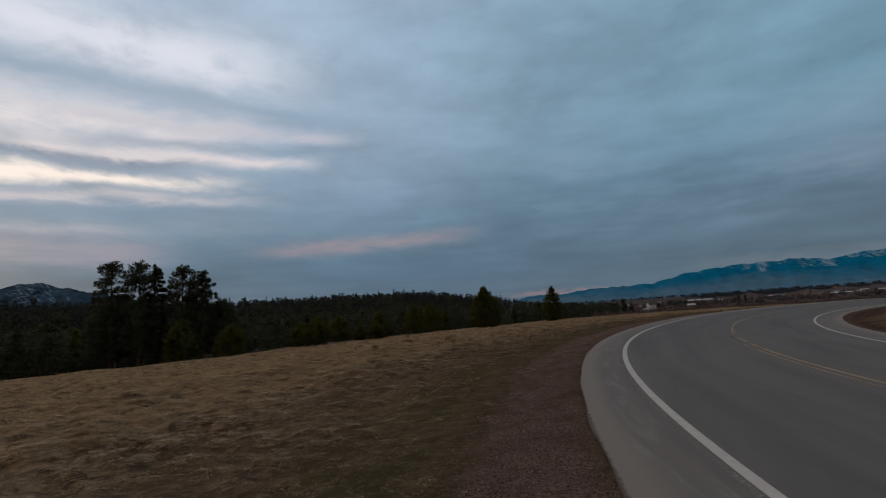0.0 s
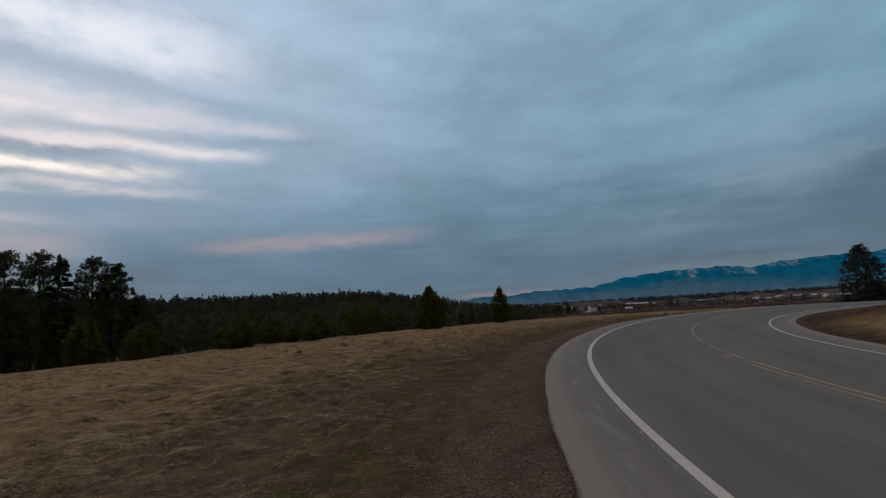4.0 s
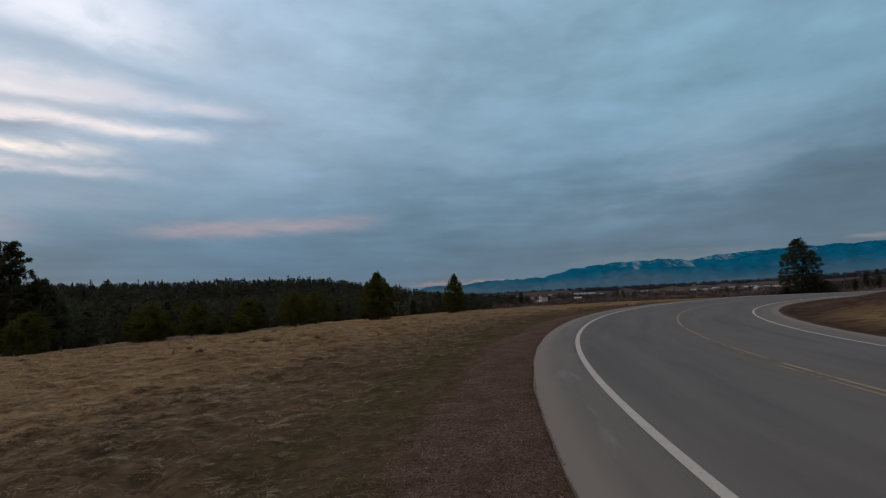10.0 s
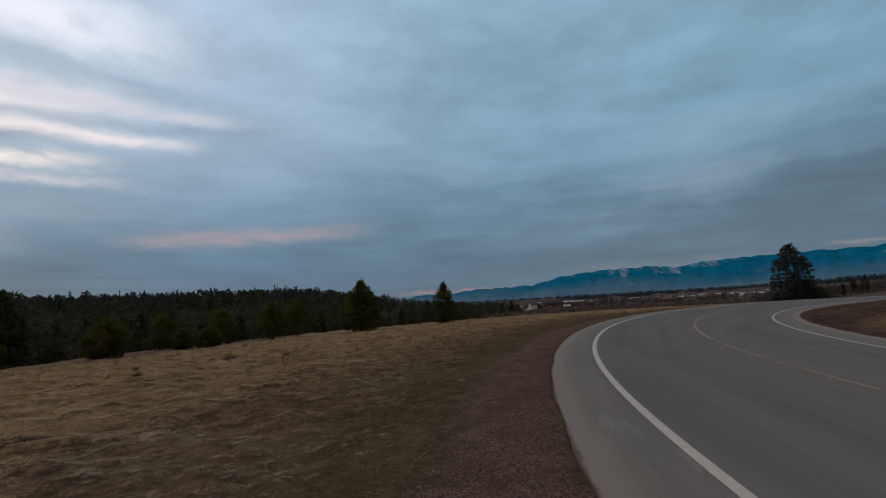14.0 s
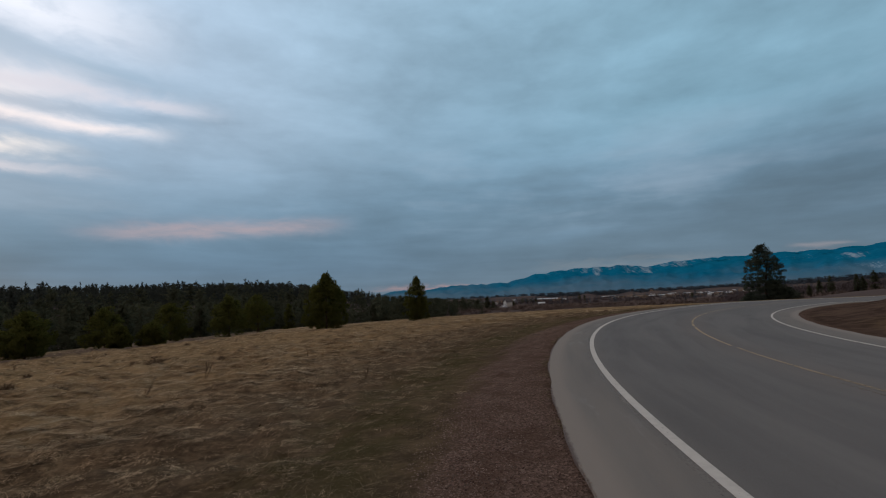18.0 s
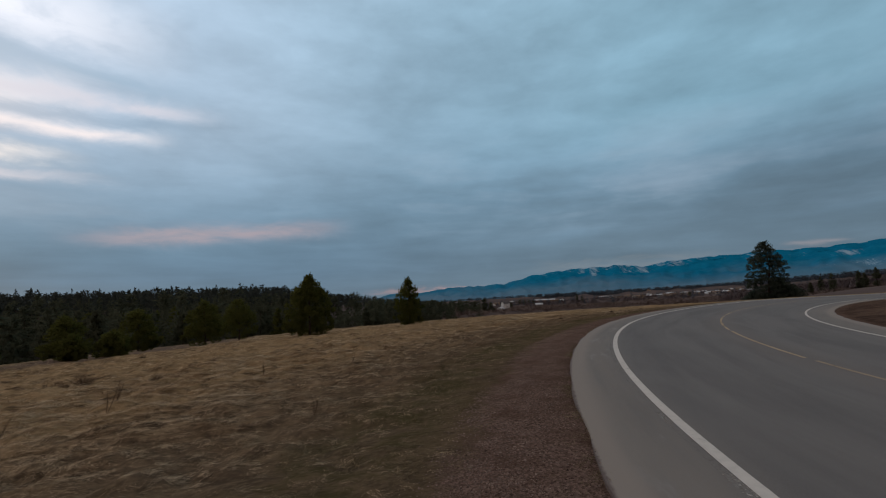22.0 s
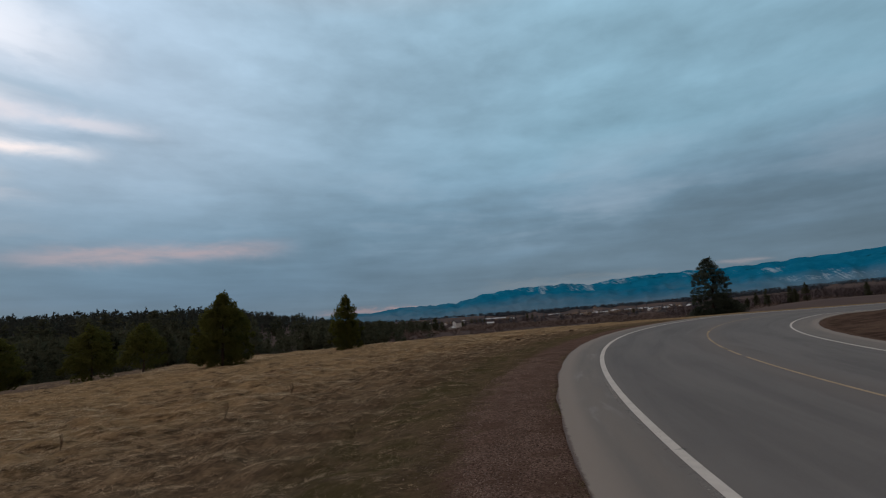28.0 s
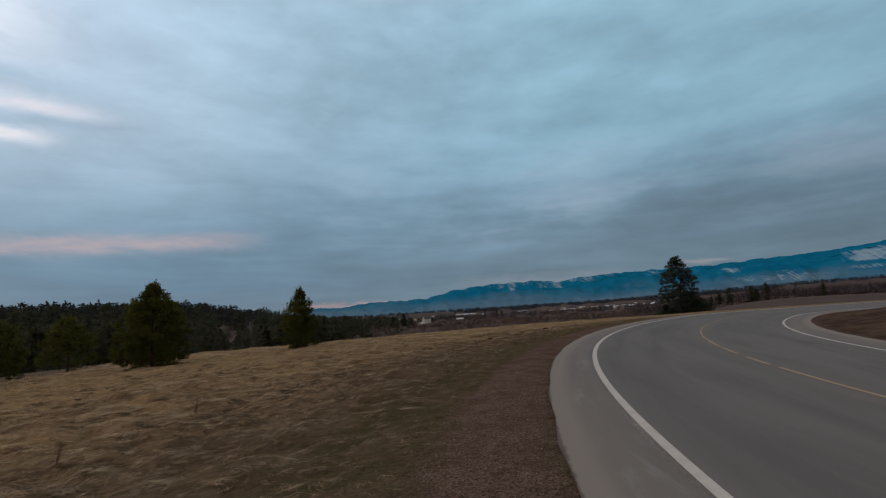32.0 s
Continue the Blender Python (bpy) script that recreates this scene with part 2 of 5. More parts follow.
def ground_material():
    mat, k, bsdf = material("dry_meadow_and_gravel", 0.95)
    pos = k.add("ShaderNodeNewGeometry").outputs["Position"]
    gravel, wild = attr(k, "gravel"), attr(k, "wild")
    patch = k.noise(pos, 0.16, 4.0, 0.55, 0.3)
    lay = k.add("ShaderNodeMapping")
    lay.inputs["Rotation"].default_value = (0, 0, radians(-35))
    lay.inputs["Scale"].default_value = (0.75, 1.4, 1.0)
    k.put(lay.inputs["Vector"], pos)
    mat_straw = k.noise(lay.outputs[0], 1.6, 6.0, 0.62, 0.6)
    clump = k.noise(pos, 1.1, 5.0, 0.6, 0.8)
    grain = k.noise(pos, 14.0, 4.0, 0.6)
    grass = k.mix(k.span(mat_straw, 0.34, 0.68), GROUND["brown"], GROUND["straw"])
    grass = k.mix(k.span(clump, 0.52, 0.30, 0.0, 0.62), grass, GROUND["dark"])
    grass = k.mix(k.span(patch, 0.45, 0.72, 0.0, 0.55), grass, GROUND["gold"])
    strand = k.noise(lay.outputs[0], 11.0, 8.0, 0.75, 0.6)
    grass = k.mix(k.span(strand, 0.50, 0.64, 0.0, 0.6), grass, GROUND["pale"])
    grass = k.mix(k.span(strand, 0.48, 0.36, 0.0, 0.8), grass, GROUND["dark"])
    lump = k.noise(pos, 2.6, 4.0, 0.6, 0.6)
    fold = k.noise(lay.outputs[0], 5.0, 5.0, 0.62, 1.2)
    # shading of small folds as colour: dark creases, pale crests
    grass = k.mix(k.span(fold, 0.47, 0.36, 0.0, 0.6), grass, GROUND["dark"])
    grass = k.mix(k.span(fold, 0.54, 0.64, 0.0, 0.45), grass, GROUND["pale"])
    grass = k.mix(k.span(lump, 0.54, 0.66, 0.0, 0.3), grass, GROUND["pale"])
    grass = k.mix(k.span(lump, 0.45, 0.34, 0.0, 0.7), grass, GROUND["dark"])
    grass = k.mix(k.m("MULTIPLY", k.span(attr(k, "verge"), 0.35, 0.0, 0.0, 0.36), k.span(mat_straw, 0.3, 0.55)), grass, GROUND["field"])
    verge = k.m("ADD", attr(k, "verge"), k.m("MULTIPLY", k.m("SUBTRACT", patch, 0.5), 1.1))
    grass = k.mix(k.span(verge, 0.10, 0.80, 0.0, 0.58), grass, GROUND["verge"])
    grass = k.mix(k.m("MULTIPLY", attr(k, "sere"), k.span(clump, 0.30, 0.70, 0.95, 0.6)), grass, GROUND["sere"])
    stone = k.add("ShaderNodeTexVoronoi", Vector=pos, Scale=44.0)
    stones = k.mix(k.m("MULTIPLY", stone.outputs["Color"], 1.0), GROUND["gravel_a"], GROUND["gravel_b"])
    stones = k.mix(k.span(k.noise(pos, 1.4, 5.0, 0.65), 0.42, 0.66, 0.0, 0.6), stones, GROUND["soil"])
    edge = k.m("ADD", gravel, k.m("MULTIPLY", k.m("SUBTRACT", k.noise(pos, 1.5, 7.0, 0.72), 0.5), 1.35))
    moss = k.m("MULTIPLY", k.span(edge, 0.05, 0.35), k.span(edge, 0.75, 0.45))
    colour = k.mix(k.span(edge, 0.28, 0.84), grass, stones)
    colour = k.mix(k.m("MULTIPLY", moss, k.span(patch, 0.4, 0.6, 0.2, 0.55)), colour, GROUND["moss"])
    rank = k.m("MULTIPLY", attr(k, "lip"), k.span(k.noise(pos, 1.1, 6.0, 0.7, 0.6), 0.40, 0.58, 0.15, 0.85))
    colour = k.mix(rank, colour, GROUND["rank"])
    # brown valley plain, its tones paled and greyed to include distance haze
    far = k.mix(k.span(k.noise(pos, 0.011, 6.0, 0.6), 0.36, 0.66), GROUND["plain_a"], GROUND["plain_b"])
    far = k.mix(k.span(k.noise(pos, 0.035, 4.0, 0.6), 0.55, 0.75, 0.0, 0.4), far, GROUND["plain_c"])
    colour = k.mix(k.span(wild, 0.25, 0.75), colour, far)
    weeds = k.mix(k.span(clump, 0.35, 0.68), GROUND["bank_a"], GROUND["bank_b"])
    weeds = k.mix(k.span(patch, 0.5, 0.75, 0.0, 0.5), weeds, GROUND["bank_c"])
    weeds = k.mix(k.m("MULTIPLY", attr(k, "dry"), k.span(clump, 0.32, 0.55, 0.35, 1.0)), weeds, GROUND["bank_dry"])
    colour = k.mix(attr(k, "bank"), colour, weeds)
    k.put(bsdf.inputs["Base Color"], colour)
    h = k.m("ADD", k.m("ADD", k.m("MULTIPLY", mat_straw, 0.5), k.m("MULTIPLY", strand, 0.8)), k.m("ADD", k.m("MULTIPLY", grain, 0.35), k.m("MULTIPLY", stone.outputs["Distance"], gravel)))
    bump(k, bsdf, h, 0.8, 0.06)
    return mat


GROUND = {
    "brown": (0.086, 0.057, 0.036), "straw": (0.25, 0.171, 0.101), "dark": (0.034, 0.024, 0.016), "gold": (0.225, 0.147, 0.075), "pale": (0.36, 0.254, 0.155),
    "gravel_a": (0.054, 0.034, 0.027), "gravel_b": (0.270, 0.178, 0.140), "soil": (0.090, 0.053, 0.038), "moss": (0.056, 0.044, 0.021), "verge": (0.096, 0.069, 0.047), "rank": (0.064, 0.053, 0.025), "field": (0.40, 0.272, 0.142), "sere": (0.120, 0.090, 0.074),
    "plain_a": (0.086, 0.068, 0.066), "plain_b": (0.122, 0.094, 0.085), "plain_c": (0.140, 0.109, 0.094), "bank_a": (0.056, 0.037, 0.029), "bank_b": (0.105, 0.069, 0.052), "bank_c": (0.150, 0.101, 0.072), "bank_dry": (0.250, 0.165, 0.082),
}


def asphalt_material():
    mat, k, bsdf = material("worn_asphalt", 0.85)
    pos = k.add("ShaderNodeNewGeometry").outputs["Position"]
    off, along = attr(k, "offset"), attr(k, "along")
    strip = k.xyz(k.m("MULTIPLY", off, 1.2), k.m("MULTIPLY", along, 0.10), 0.0)
    blotch = k.noise(strip, 1.0, 5.0, 0.6, 0.5)
    spread = k.noise(pos, 0.25, 4.0, 0.6)
    grit = k.noise(pos, 90.0, 3.0, 0.7)
    tone = k.mix(k.span(blotch, 0.32, 0.7), ROAD["dark"], ROAD["mid"])
    tone = k.mix(k.span(spread, 0.42, 0.7, 0.0, 0.35), tone, ROAD["mid"])
    # dust and fine gravel outside the edge lines, paler towards the verge
    dust = k.m("ADD", k.span(off, 0.45, -0.55), k.span(off, 7.1, 8.1))
    dust = k.m("MULTIPLY", dust, k.span(k.noise(strip, 2.4, 5.0, 0.6), 0.25, 0.65, 0.30, 0.75))
    tone = k.mix(dust, tone, ROAD["dust"])
    rim = k.m("ADD", k.span(k.m("ADD", off, k.m("MULTIPLY", k.m("SUBTRACT", blotch, 0.5), 0.4)), -0.62, -0.98), k.span(off, 8.3, 8.7))
    tone = k.mix(k.m("MULTIPLY", rim, 0.85), tone, ROAD["rim"])
    spill = k.m("ADD", off, k.m("MULTIPLY", k.m("SUBTRACT", k.noise(pos, 5.0, 7.0, 0.75), 0.5), 0.14))
    tone = k.mix(k.span(spill, -1.10, -1.145), tone, ROAD["soil"])
    stain = k.noise(k.xyz(k.m("MULTIPLY", off, 2.6), k.m("MULTIPLY", along, 0.45), 3.0), 1.0, 5.0, 0.6, 0.6)
    chalk = k.m("MULTIPLY", k.m("MULTIPLY", k.span(off, -0.95, -0.6), k.span(off, -0.1, -0.35)), k.span(stain, 0.54, 0.70, 0.0, 0.6))
    tone = k.mix(chalk, tone, ROAD["chalk"])
    # reddish dust near the crown between the lanes
    crown = k.m("MULTIPLY", k.span(off, 2.9, 3.7), k.span(off, 4.9, 4.1))
    tone = k.mix(k.m("MULTIPLY", crown, 0.45), tone, ROAD["crown"])
    tone = k.mix(k.span(grit, 0.3, 0.75, 0.0, 0.28), tone, ROAD["grit"])
    k.put(bsdf.inputs["Base Color"], tone)
    bump(k, bsdf, grit, 0.35, 0.01)
    return mat


ROAD = {"dark": (0.112, 0.102, 0.096), "mid": (0.157, 0.143, 0.133), "dust": (0.212, 0.181, 0.153), "rim": (0.262, 0.219, 0.184), "crown": (0.165, 0.138, 0.122), "grit": (0.235, 0.225, 0.218), "soil": (0.115, 0.082, 0.072), "chalk": (0.27, 0.255, 0.24)}


def paint_material(name, colour, wear):
    """Road paint, gone where traffic has worn it off, so that the asphalt shows."""
    mat, k, bsdf = material(name, 0.8)
    pos = k.add("ShaderNodeNewGeometry").outputs["Position"]
    n = k.m("ADD", k.m("MULTIPLY", k.noise(pos, 26.0, 5.0, 0.7), 0.55), k.m("MULTIPLY", k.noise(pos, 0.7, 4.0, 0.6), 0.45))
    grime = k.span(k.noise(pos, 5.0, 5.0, 0.65), 0.35, 0.70, 0.0, 0.35)
    k.put(bsdf.inputs["Base Color"], k.mix(grime, colour, tuple(0.62 * c for c in colour)))
    both = k.add("ShaderNodeMixShader", Fac=k.span(n, wear, wear + 0.16))
    k.tree.links.new(k.add("ShaderNodeBsdfTransparent").outputs[0], both.inputs[1])
    k.tree.links.new(bsdf.outputs[0], both.inputs[2])
    k.tree.links.new(both.outputs[0], k.tree.nodes["Material Output"].inputs[0])
    return mat


MAT_GROUND = ground_material()
MAT_ROAD = asphalt_material()
MAT_WHITE = paint_material("worn_white_paint", (0.56, 0.515, 0.465), 0.27)
MAT_YELLOW = paint_material("worn_yellow_paint", (0.385, 0.290, 0.185), 0.34)
MAT_YELLOW_FAINT = paint_material("faded_yellow_paint", (0.32, 0.245, 0.166), 0.35)
MAT_YELLOW_GONE = paint_material("last_traces_of_yellow_paint", (0.28, 0.22, 0.155), 0.44)
MAT_GHOST = paint_material("remnants_of_old_white_paint", (0.36, 0.33, 0.30), 0.49)
MAT_SCUFF = simple("tar_scuff", (0.07, 0.07, 0.07), (0.12, 0.12, 0.12), 9.0)
MAT_STRAW = simple("dry_grass_blade", (0.078, 0.056, 0.038), (0.78, 0.582, 0.380), 1.3, 0.95, True, 0.0, True)
MAT_TUSSOCK = simple("brown_tussock_blade", (0.050, 0.032, 0.020), (0.13, 0.084, 0.046), 2.0, 0.85, True)
MAT_BANK = simple("dead_weed_blade", (0.056, 0.034, 0.026), (0.092, 0.057, 0.043), 0.8, 0.95, True, 0.0, True)
MAT_VERGE = simple("olive_brown_verge_grass", (0.050, 0.039, 0.022), (0.36, 0.275, 0.165), 1.6, 0.95, True, 0.0, True)
MAT_CLOD = simple("dark_earth_clod", (0.030, 0.020, 0.015), (0.065, 0.043, 0.032), 6.0, 0.95, False, 0.02)
MAT_STONE = simple("shoulder_stone", (0.028, 0.019, 0.016), (0.33, 0.240, 0.198), 3.0, 0.9, True)
MAT_BARK = simple("pine_bark", (0.035, 0.026, 0.02), (0.085, 0.06, 0.045), 8.0, 0.95)
MAT_NEEDLE = simple("pine_needles", (0.074, 0.079, 0.021), (0.116, 0.115, 0.033), 1.5, 0.9, True, leaf=0.5)
MAT_NEEDLE_DARK = simple("dark_fir_needles", (0.068, 0.073, 0.048), (0.092, 0.094, 0.060), 0.8, 0.9, False, leaf=0.5)
MAT_NEEDLE_BLUE = simple("large_pine_needles", (0.052, 0.065, 0.052), (0.086, 0.098, 0.072), 0.6, 0.9, True, leaf=0.5)
MAT_FOREST = simple("far_forest_needles", (0.044, 0.050, 0.044), (0.062, 0.064, 0.052), 0.02, 0.9, False, leaf=0.5)
# distant trees: the air's haze is mixed into this lifted blue-grey
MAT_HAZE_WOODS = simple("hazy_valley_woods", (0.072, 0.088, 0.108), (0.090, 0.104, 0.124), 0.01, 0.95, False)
MAT_TWIG = simple("bare_brown_twigs", (0.104, 0.078, 0.070), (0.195, 0.146, 0.128), 0.05, 0.9, True)
MAT_BARE_WOODS = simple("reddish_bare_branches", (0.080, 0.065, 0.068), (0.112, 0.089, 0.090), 0.03, 0.95, True)
MAT_POST = simple("weathered_grey_wood", (0.08, 0.067, 0.06), (0.15, 0.13, 0.112), 14.0, 0.9)
MAT_STALK = simple("dry_weed_stalk", (0.075, 0.053, 0.038), (0.17, 0.117, 0.078), 5.0, 0.9, True)


def mountain_material(name, forest, rock, snow, low, cut):
    """Conifer slopes with bare rock and old snow in the gullies, distance haze put into the colours."""
    mat, k, bsdf = material(name, 1.0)
    pos = k.add("ShaderNodeNewGeometry").outputs["Position"]
    h = k.add("ShaderNodeSeparateXYZ", Vector=pos).outputs[2]
    n = k.noise(pos, 0.005, 8.0, 0.62, 0.6)
    fine = k.noise(pos, 0.028, 7.0, 0.70)
    broad = k.noise(pos, 0.0022, 4.0, 0.55)
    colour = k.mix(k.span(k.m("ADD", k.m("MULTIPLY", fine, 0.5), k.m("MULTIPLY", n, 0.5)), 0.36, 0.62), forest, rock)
    # tone of the foot mixed in by height, standing in for low haze
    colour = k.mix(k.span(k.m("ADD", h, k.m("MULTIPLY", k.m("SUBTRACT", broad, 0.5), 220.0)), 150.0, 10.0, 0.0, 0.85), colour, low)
    # snow lies in gullies that run down the slope
    sep = k.add("ShaderNodeSeparateXYZ", Vector=pos)
    az = k.m("MULTIPLY", k.m("ARCTAN2", sep.outputs[0], sep.outputs[1]), 57.2958)
    gully = k.noise(k.xyz(k.m("ADD", k.m("MULTIPLY", az, 2.4), k.m("MULTIPLY", h, 0.034)), k.m("MULTIPLY", h, 0.012), 0.0), 1.0, 7.0, 0.68, 1.2)
    s = k.m("ADD", k.m("MULTIPLY", k.m("SUBTRACT", gully, 0.5), 2.0), k.m("MULTIPLY", k.m("SUBTRACT", fine, 0.5), 1.3))
    s = k.m("ADD", k.m("SUBTRACT", s, cut), attr(k, "snow"))
    colour = k.mix(k.span(s, -0.05, 0.50, 0.0, 0.75), colour, snow)
    k.put(bsdf.inputs["Base Color"], colour)
    return mat


# the range's blue and its pale foot are aerial haze painted into the colour
MAT_MOUNTAIN = mountain_material("haze_blue_forested_mountain", (0.002, 0.118, 0.222), (0.006, 0.158, 0.272), (0.34, 0.44, 0.52), (0.118, 0.200, 0.268), 0.50)
MAT_HILL = mountain_material("snowy_wooded_hill", (0.018, 0.035, 0.055), (0.05, 0.085, 0.12), (0.34, 0.44, 0.52), (0.03, 0.04, 0.055), 0.55)

# ------------------------------------------------------------------ meshes


def mesh_of(name, verts, faces, mat, attributes=None, smooth=False):
    """A mesh from arrays of vertices and of faces with one number of corners."""
    verts, faces = np.asarray(verts, float), np.asarray(faces, int)
    me = bpy.data.meshes.new(name)
    n, c = faces.shape
    me.vertices.add(len(verts))
    me.vertices.foreach_set("co", verts.ravel())
    me.loops.add(n * c)
    me.loops.foreach_set("vertex_index", faces.ravel())
    me.polygons.add(n)
    me.polygons.foreach_set("loop_start", np.arange(0, n * c, c))
    me.polygons.foreach_set("loop_total", np.full(n, c))
    me.polygons.foreach_set("use_smooth", np.full(n, smooth))
    for key, values in (attributes or {}).items():
        a = me.attributes.new(key, "FLOAT", "POINT")
        a.data.foreach_set("value", np.asarray(values, float))
    me.materials.append(mat)
    me.update(calc_edges=True)
    return me


def soft_normals(me, normals):
    """Light a mass of small leaves by the form that they make up, not leaf by leaf."""
    me.polygons.foreach_set("use_smooth", np.full(len(me.polygons), True))
    a = me.attributes.new("custom_normal", "FLOAT_VECTOR", "POINT")
    a.data.foreach_set("vector", np.ascontiguousarray(normals, float).ravel())
    me.update()
    return me


def face_outwards(V, F, N):
    """Turn triangles so that they face along the normals of their corners."""
    n = np.cross(V[F[:, 1]] - V[F[:, 0]], V[F[:, 2]] - V[F[:, 0]])
    back = (n * N[F[:, 0]]).sum(1) < 0
    F = F.copy()
    F[back] = F[back][:, [0, 2, 1]]
    return F


def crown_normals(V, height, radius):
    """Outward normals of a crown, with some of each spray's own lie."""
    N = np.stack([V[:, 0] / radius, V[:, 1] / radius, 1.5 * (V[:, 2] / height - 0.45) + 0.25], 1)
    own = np.repeat(np.random.RandomState(2).normal(0, 0.22, (len(V) // 3 + 1, 3)), 3, 0)[: len(V)]
    N = N / (np.linalg.norm(N, axis=1, keepdims=True) + 1e-6) + own
    return N / (np.linalg.norm(N, axis=1, keepdims=True) + 1e-6)


def part(name, bm, mat, parent=None, label=""):
    """Links a bmesh or a mesh as one object under a thing."""
    if isinstance(bm, bmesh.types.BMesh):
        me = bpy.data.meshes.new(name)
        bm.to_mesh(me)
        bm.free()
        me.materials.append(mat)
    else:
        me = bm
    ob = new(name, me)
    ob.parent = parent
    return tagged(ob, label)


def thing(name, m, label, category, group=""):
    ob = new(name)
    ob.matrix_world = m
    return tagged(ob, label, category, group)


def grid_faces(nu, nv):
    i, j = np.meshgrid(np.arange(nu - 1), np.arange(nv - 1), indexing="ij")
    a = (i * nv + j).ravel()
    return np.stack([a, a + nv, a + nv + 1, a + 1], 1)


def smooth01(v, a, b):
    t = np.clip((np.asarray(v, float) - a) / (b - a), 0, 1)
    return t * t * (3 - 2 * t)


def waves(x, y, seed, size, octaves=4):
    """Cheap smooth noise from sums of sines, about -1 to 1."""
    r = np.random.RandomState(seed)
    out, amp, total = np.zeros_like(np.asarray(x, float)), 1.0, 0.0
    for o in range(octaves):
        for _ in range(4):
            a, ph = r.uniform(0, 6.283), r.uniform(0, 6.283)
            f = 6.283 / size * (2 ** o) * r.uniform(0.7, 1.4)
            out = out + amp * np.sin((np.cos(a) * x + np.sin(a) * y) * f + ph) / 2.0
        total += amp
        amp *= 0.55
    return out / total


# ------------------------------------------------------------------ the road's line
STEP = 0.5
ROAD_S = np.arange(-40.0, 190.0, STEP)
_k = np.interp(ROAD_S, [-40, -20, 10, 25, 40, 55, 75, 110, 130, 150], [0.0173, 0.0173, 0.0152, 0.0174, 0.0165, 0.0171, 0.0173, 0.0173, 0.012, 0.0])
_h = np.concatenate([[0], np.cumsum(_k)[:-1]]) * STEP
_i0 = int(20 / STEP)
ROAD_H = _h - _h[_i0] + 0.0563
ROAD_X = np.concatenate([[0], np.cumsum(np.sin(ROAD_H))[:-1]]) * STEP
ROAD_Y = np.concatenate([[0], np.cumsum(np.cos(ROAD_H))[:-1]]) * STEP
ROAD_X += 1.880 - ROAD_X[_i0]
ROAD_Y += -2.280 - ROAD_Y[_i0]
ROAD_Z = np.interp(ROAD_S, [-20, 10, 25, 40, 55, 75, 110, 150], [0.02, -0.02, 0.03, 0.034, 0.02, -0.27, -0.40, -0.5])
LANE_OUT, LANE_IN, SHOULDER, FALL = 3.85, 3.74, 1.14, -0.0243
INNER = LANE_OUT + LANE_IN
PAVED_IN = INNER + 1.27


def road_point(i, off):
    """Points of the road at samples i, off metres to the right of the outer edge line."""
    i = np.asarray(i)
    return np.stack([ROAD_X[i] + np.cos(ROAD_H[i]) * off, ROAD_Y[i] - np.sin(ROAD_H[i]) * off, ROAD_Z[i] + FALL * off], -1)


def road_frame(x, y):
    """Offset to the right of the outer edge line and distance along it, for places near the road."""
    x, y = np.asarray(x, float).ravel(), np.asarray(y, float).ravel()
    best, where = np.full(x.shape, 1e18), np.zeros(x.shape, int)
    for i in range(0, len(ROAD_S), 2):
        d = (x - ROAD_X[i]) ** 2 + (y - ROAD_Y[i]) ** 2
        m = d < best
        best[m], where[m] = d[m], i
    for _ in range(2):   # slide along to the foot of the normal
        dx, dy = x - ROAD_X[where], y - ROAD_Y[where]
        t = dx * np.sin(ROAD_H[where]) + dy * np.cos(ROAD_H[where])
        where = np.clip(where + np.round(t / STEP).astype(int), 0, len(ROAD_S) - 1)
    dx, dy = x - ROAD_X[where], y - ROAD_Y[where]
    t = np.clip(dx * np.sin(ROAD_H[where]) + dy * np.cos(ROAD_H[where]), -1, 1)
    off = dx * np.cos(ROAD_H[where]) - dy * np.sin(ROAD_H[where])
    off = off - 0.5 * 0.017 * t * t
    far = np.sqrt(best)
    off = np.where(np.abs(off) < far * 0.9, np.sign(off + 1e-9) * far, off)
    return off, ROAD_S[where] + t, np.interp(ROAD_S[where] + t, ROAD_S, ROAD_Z)


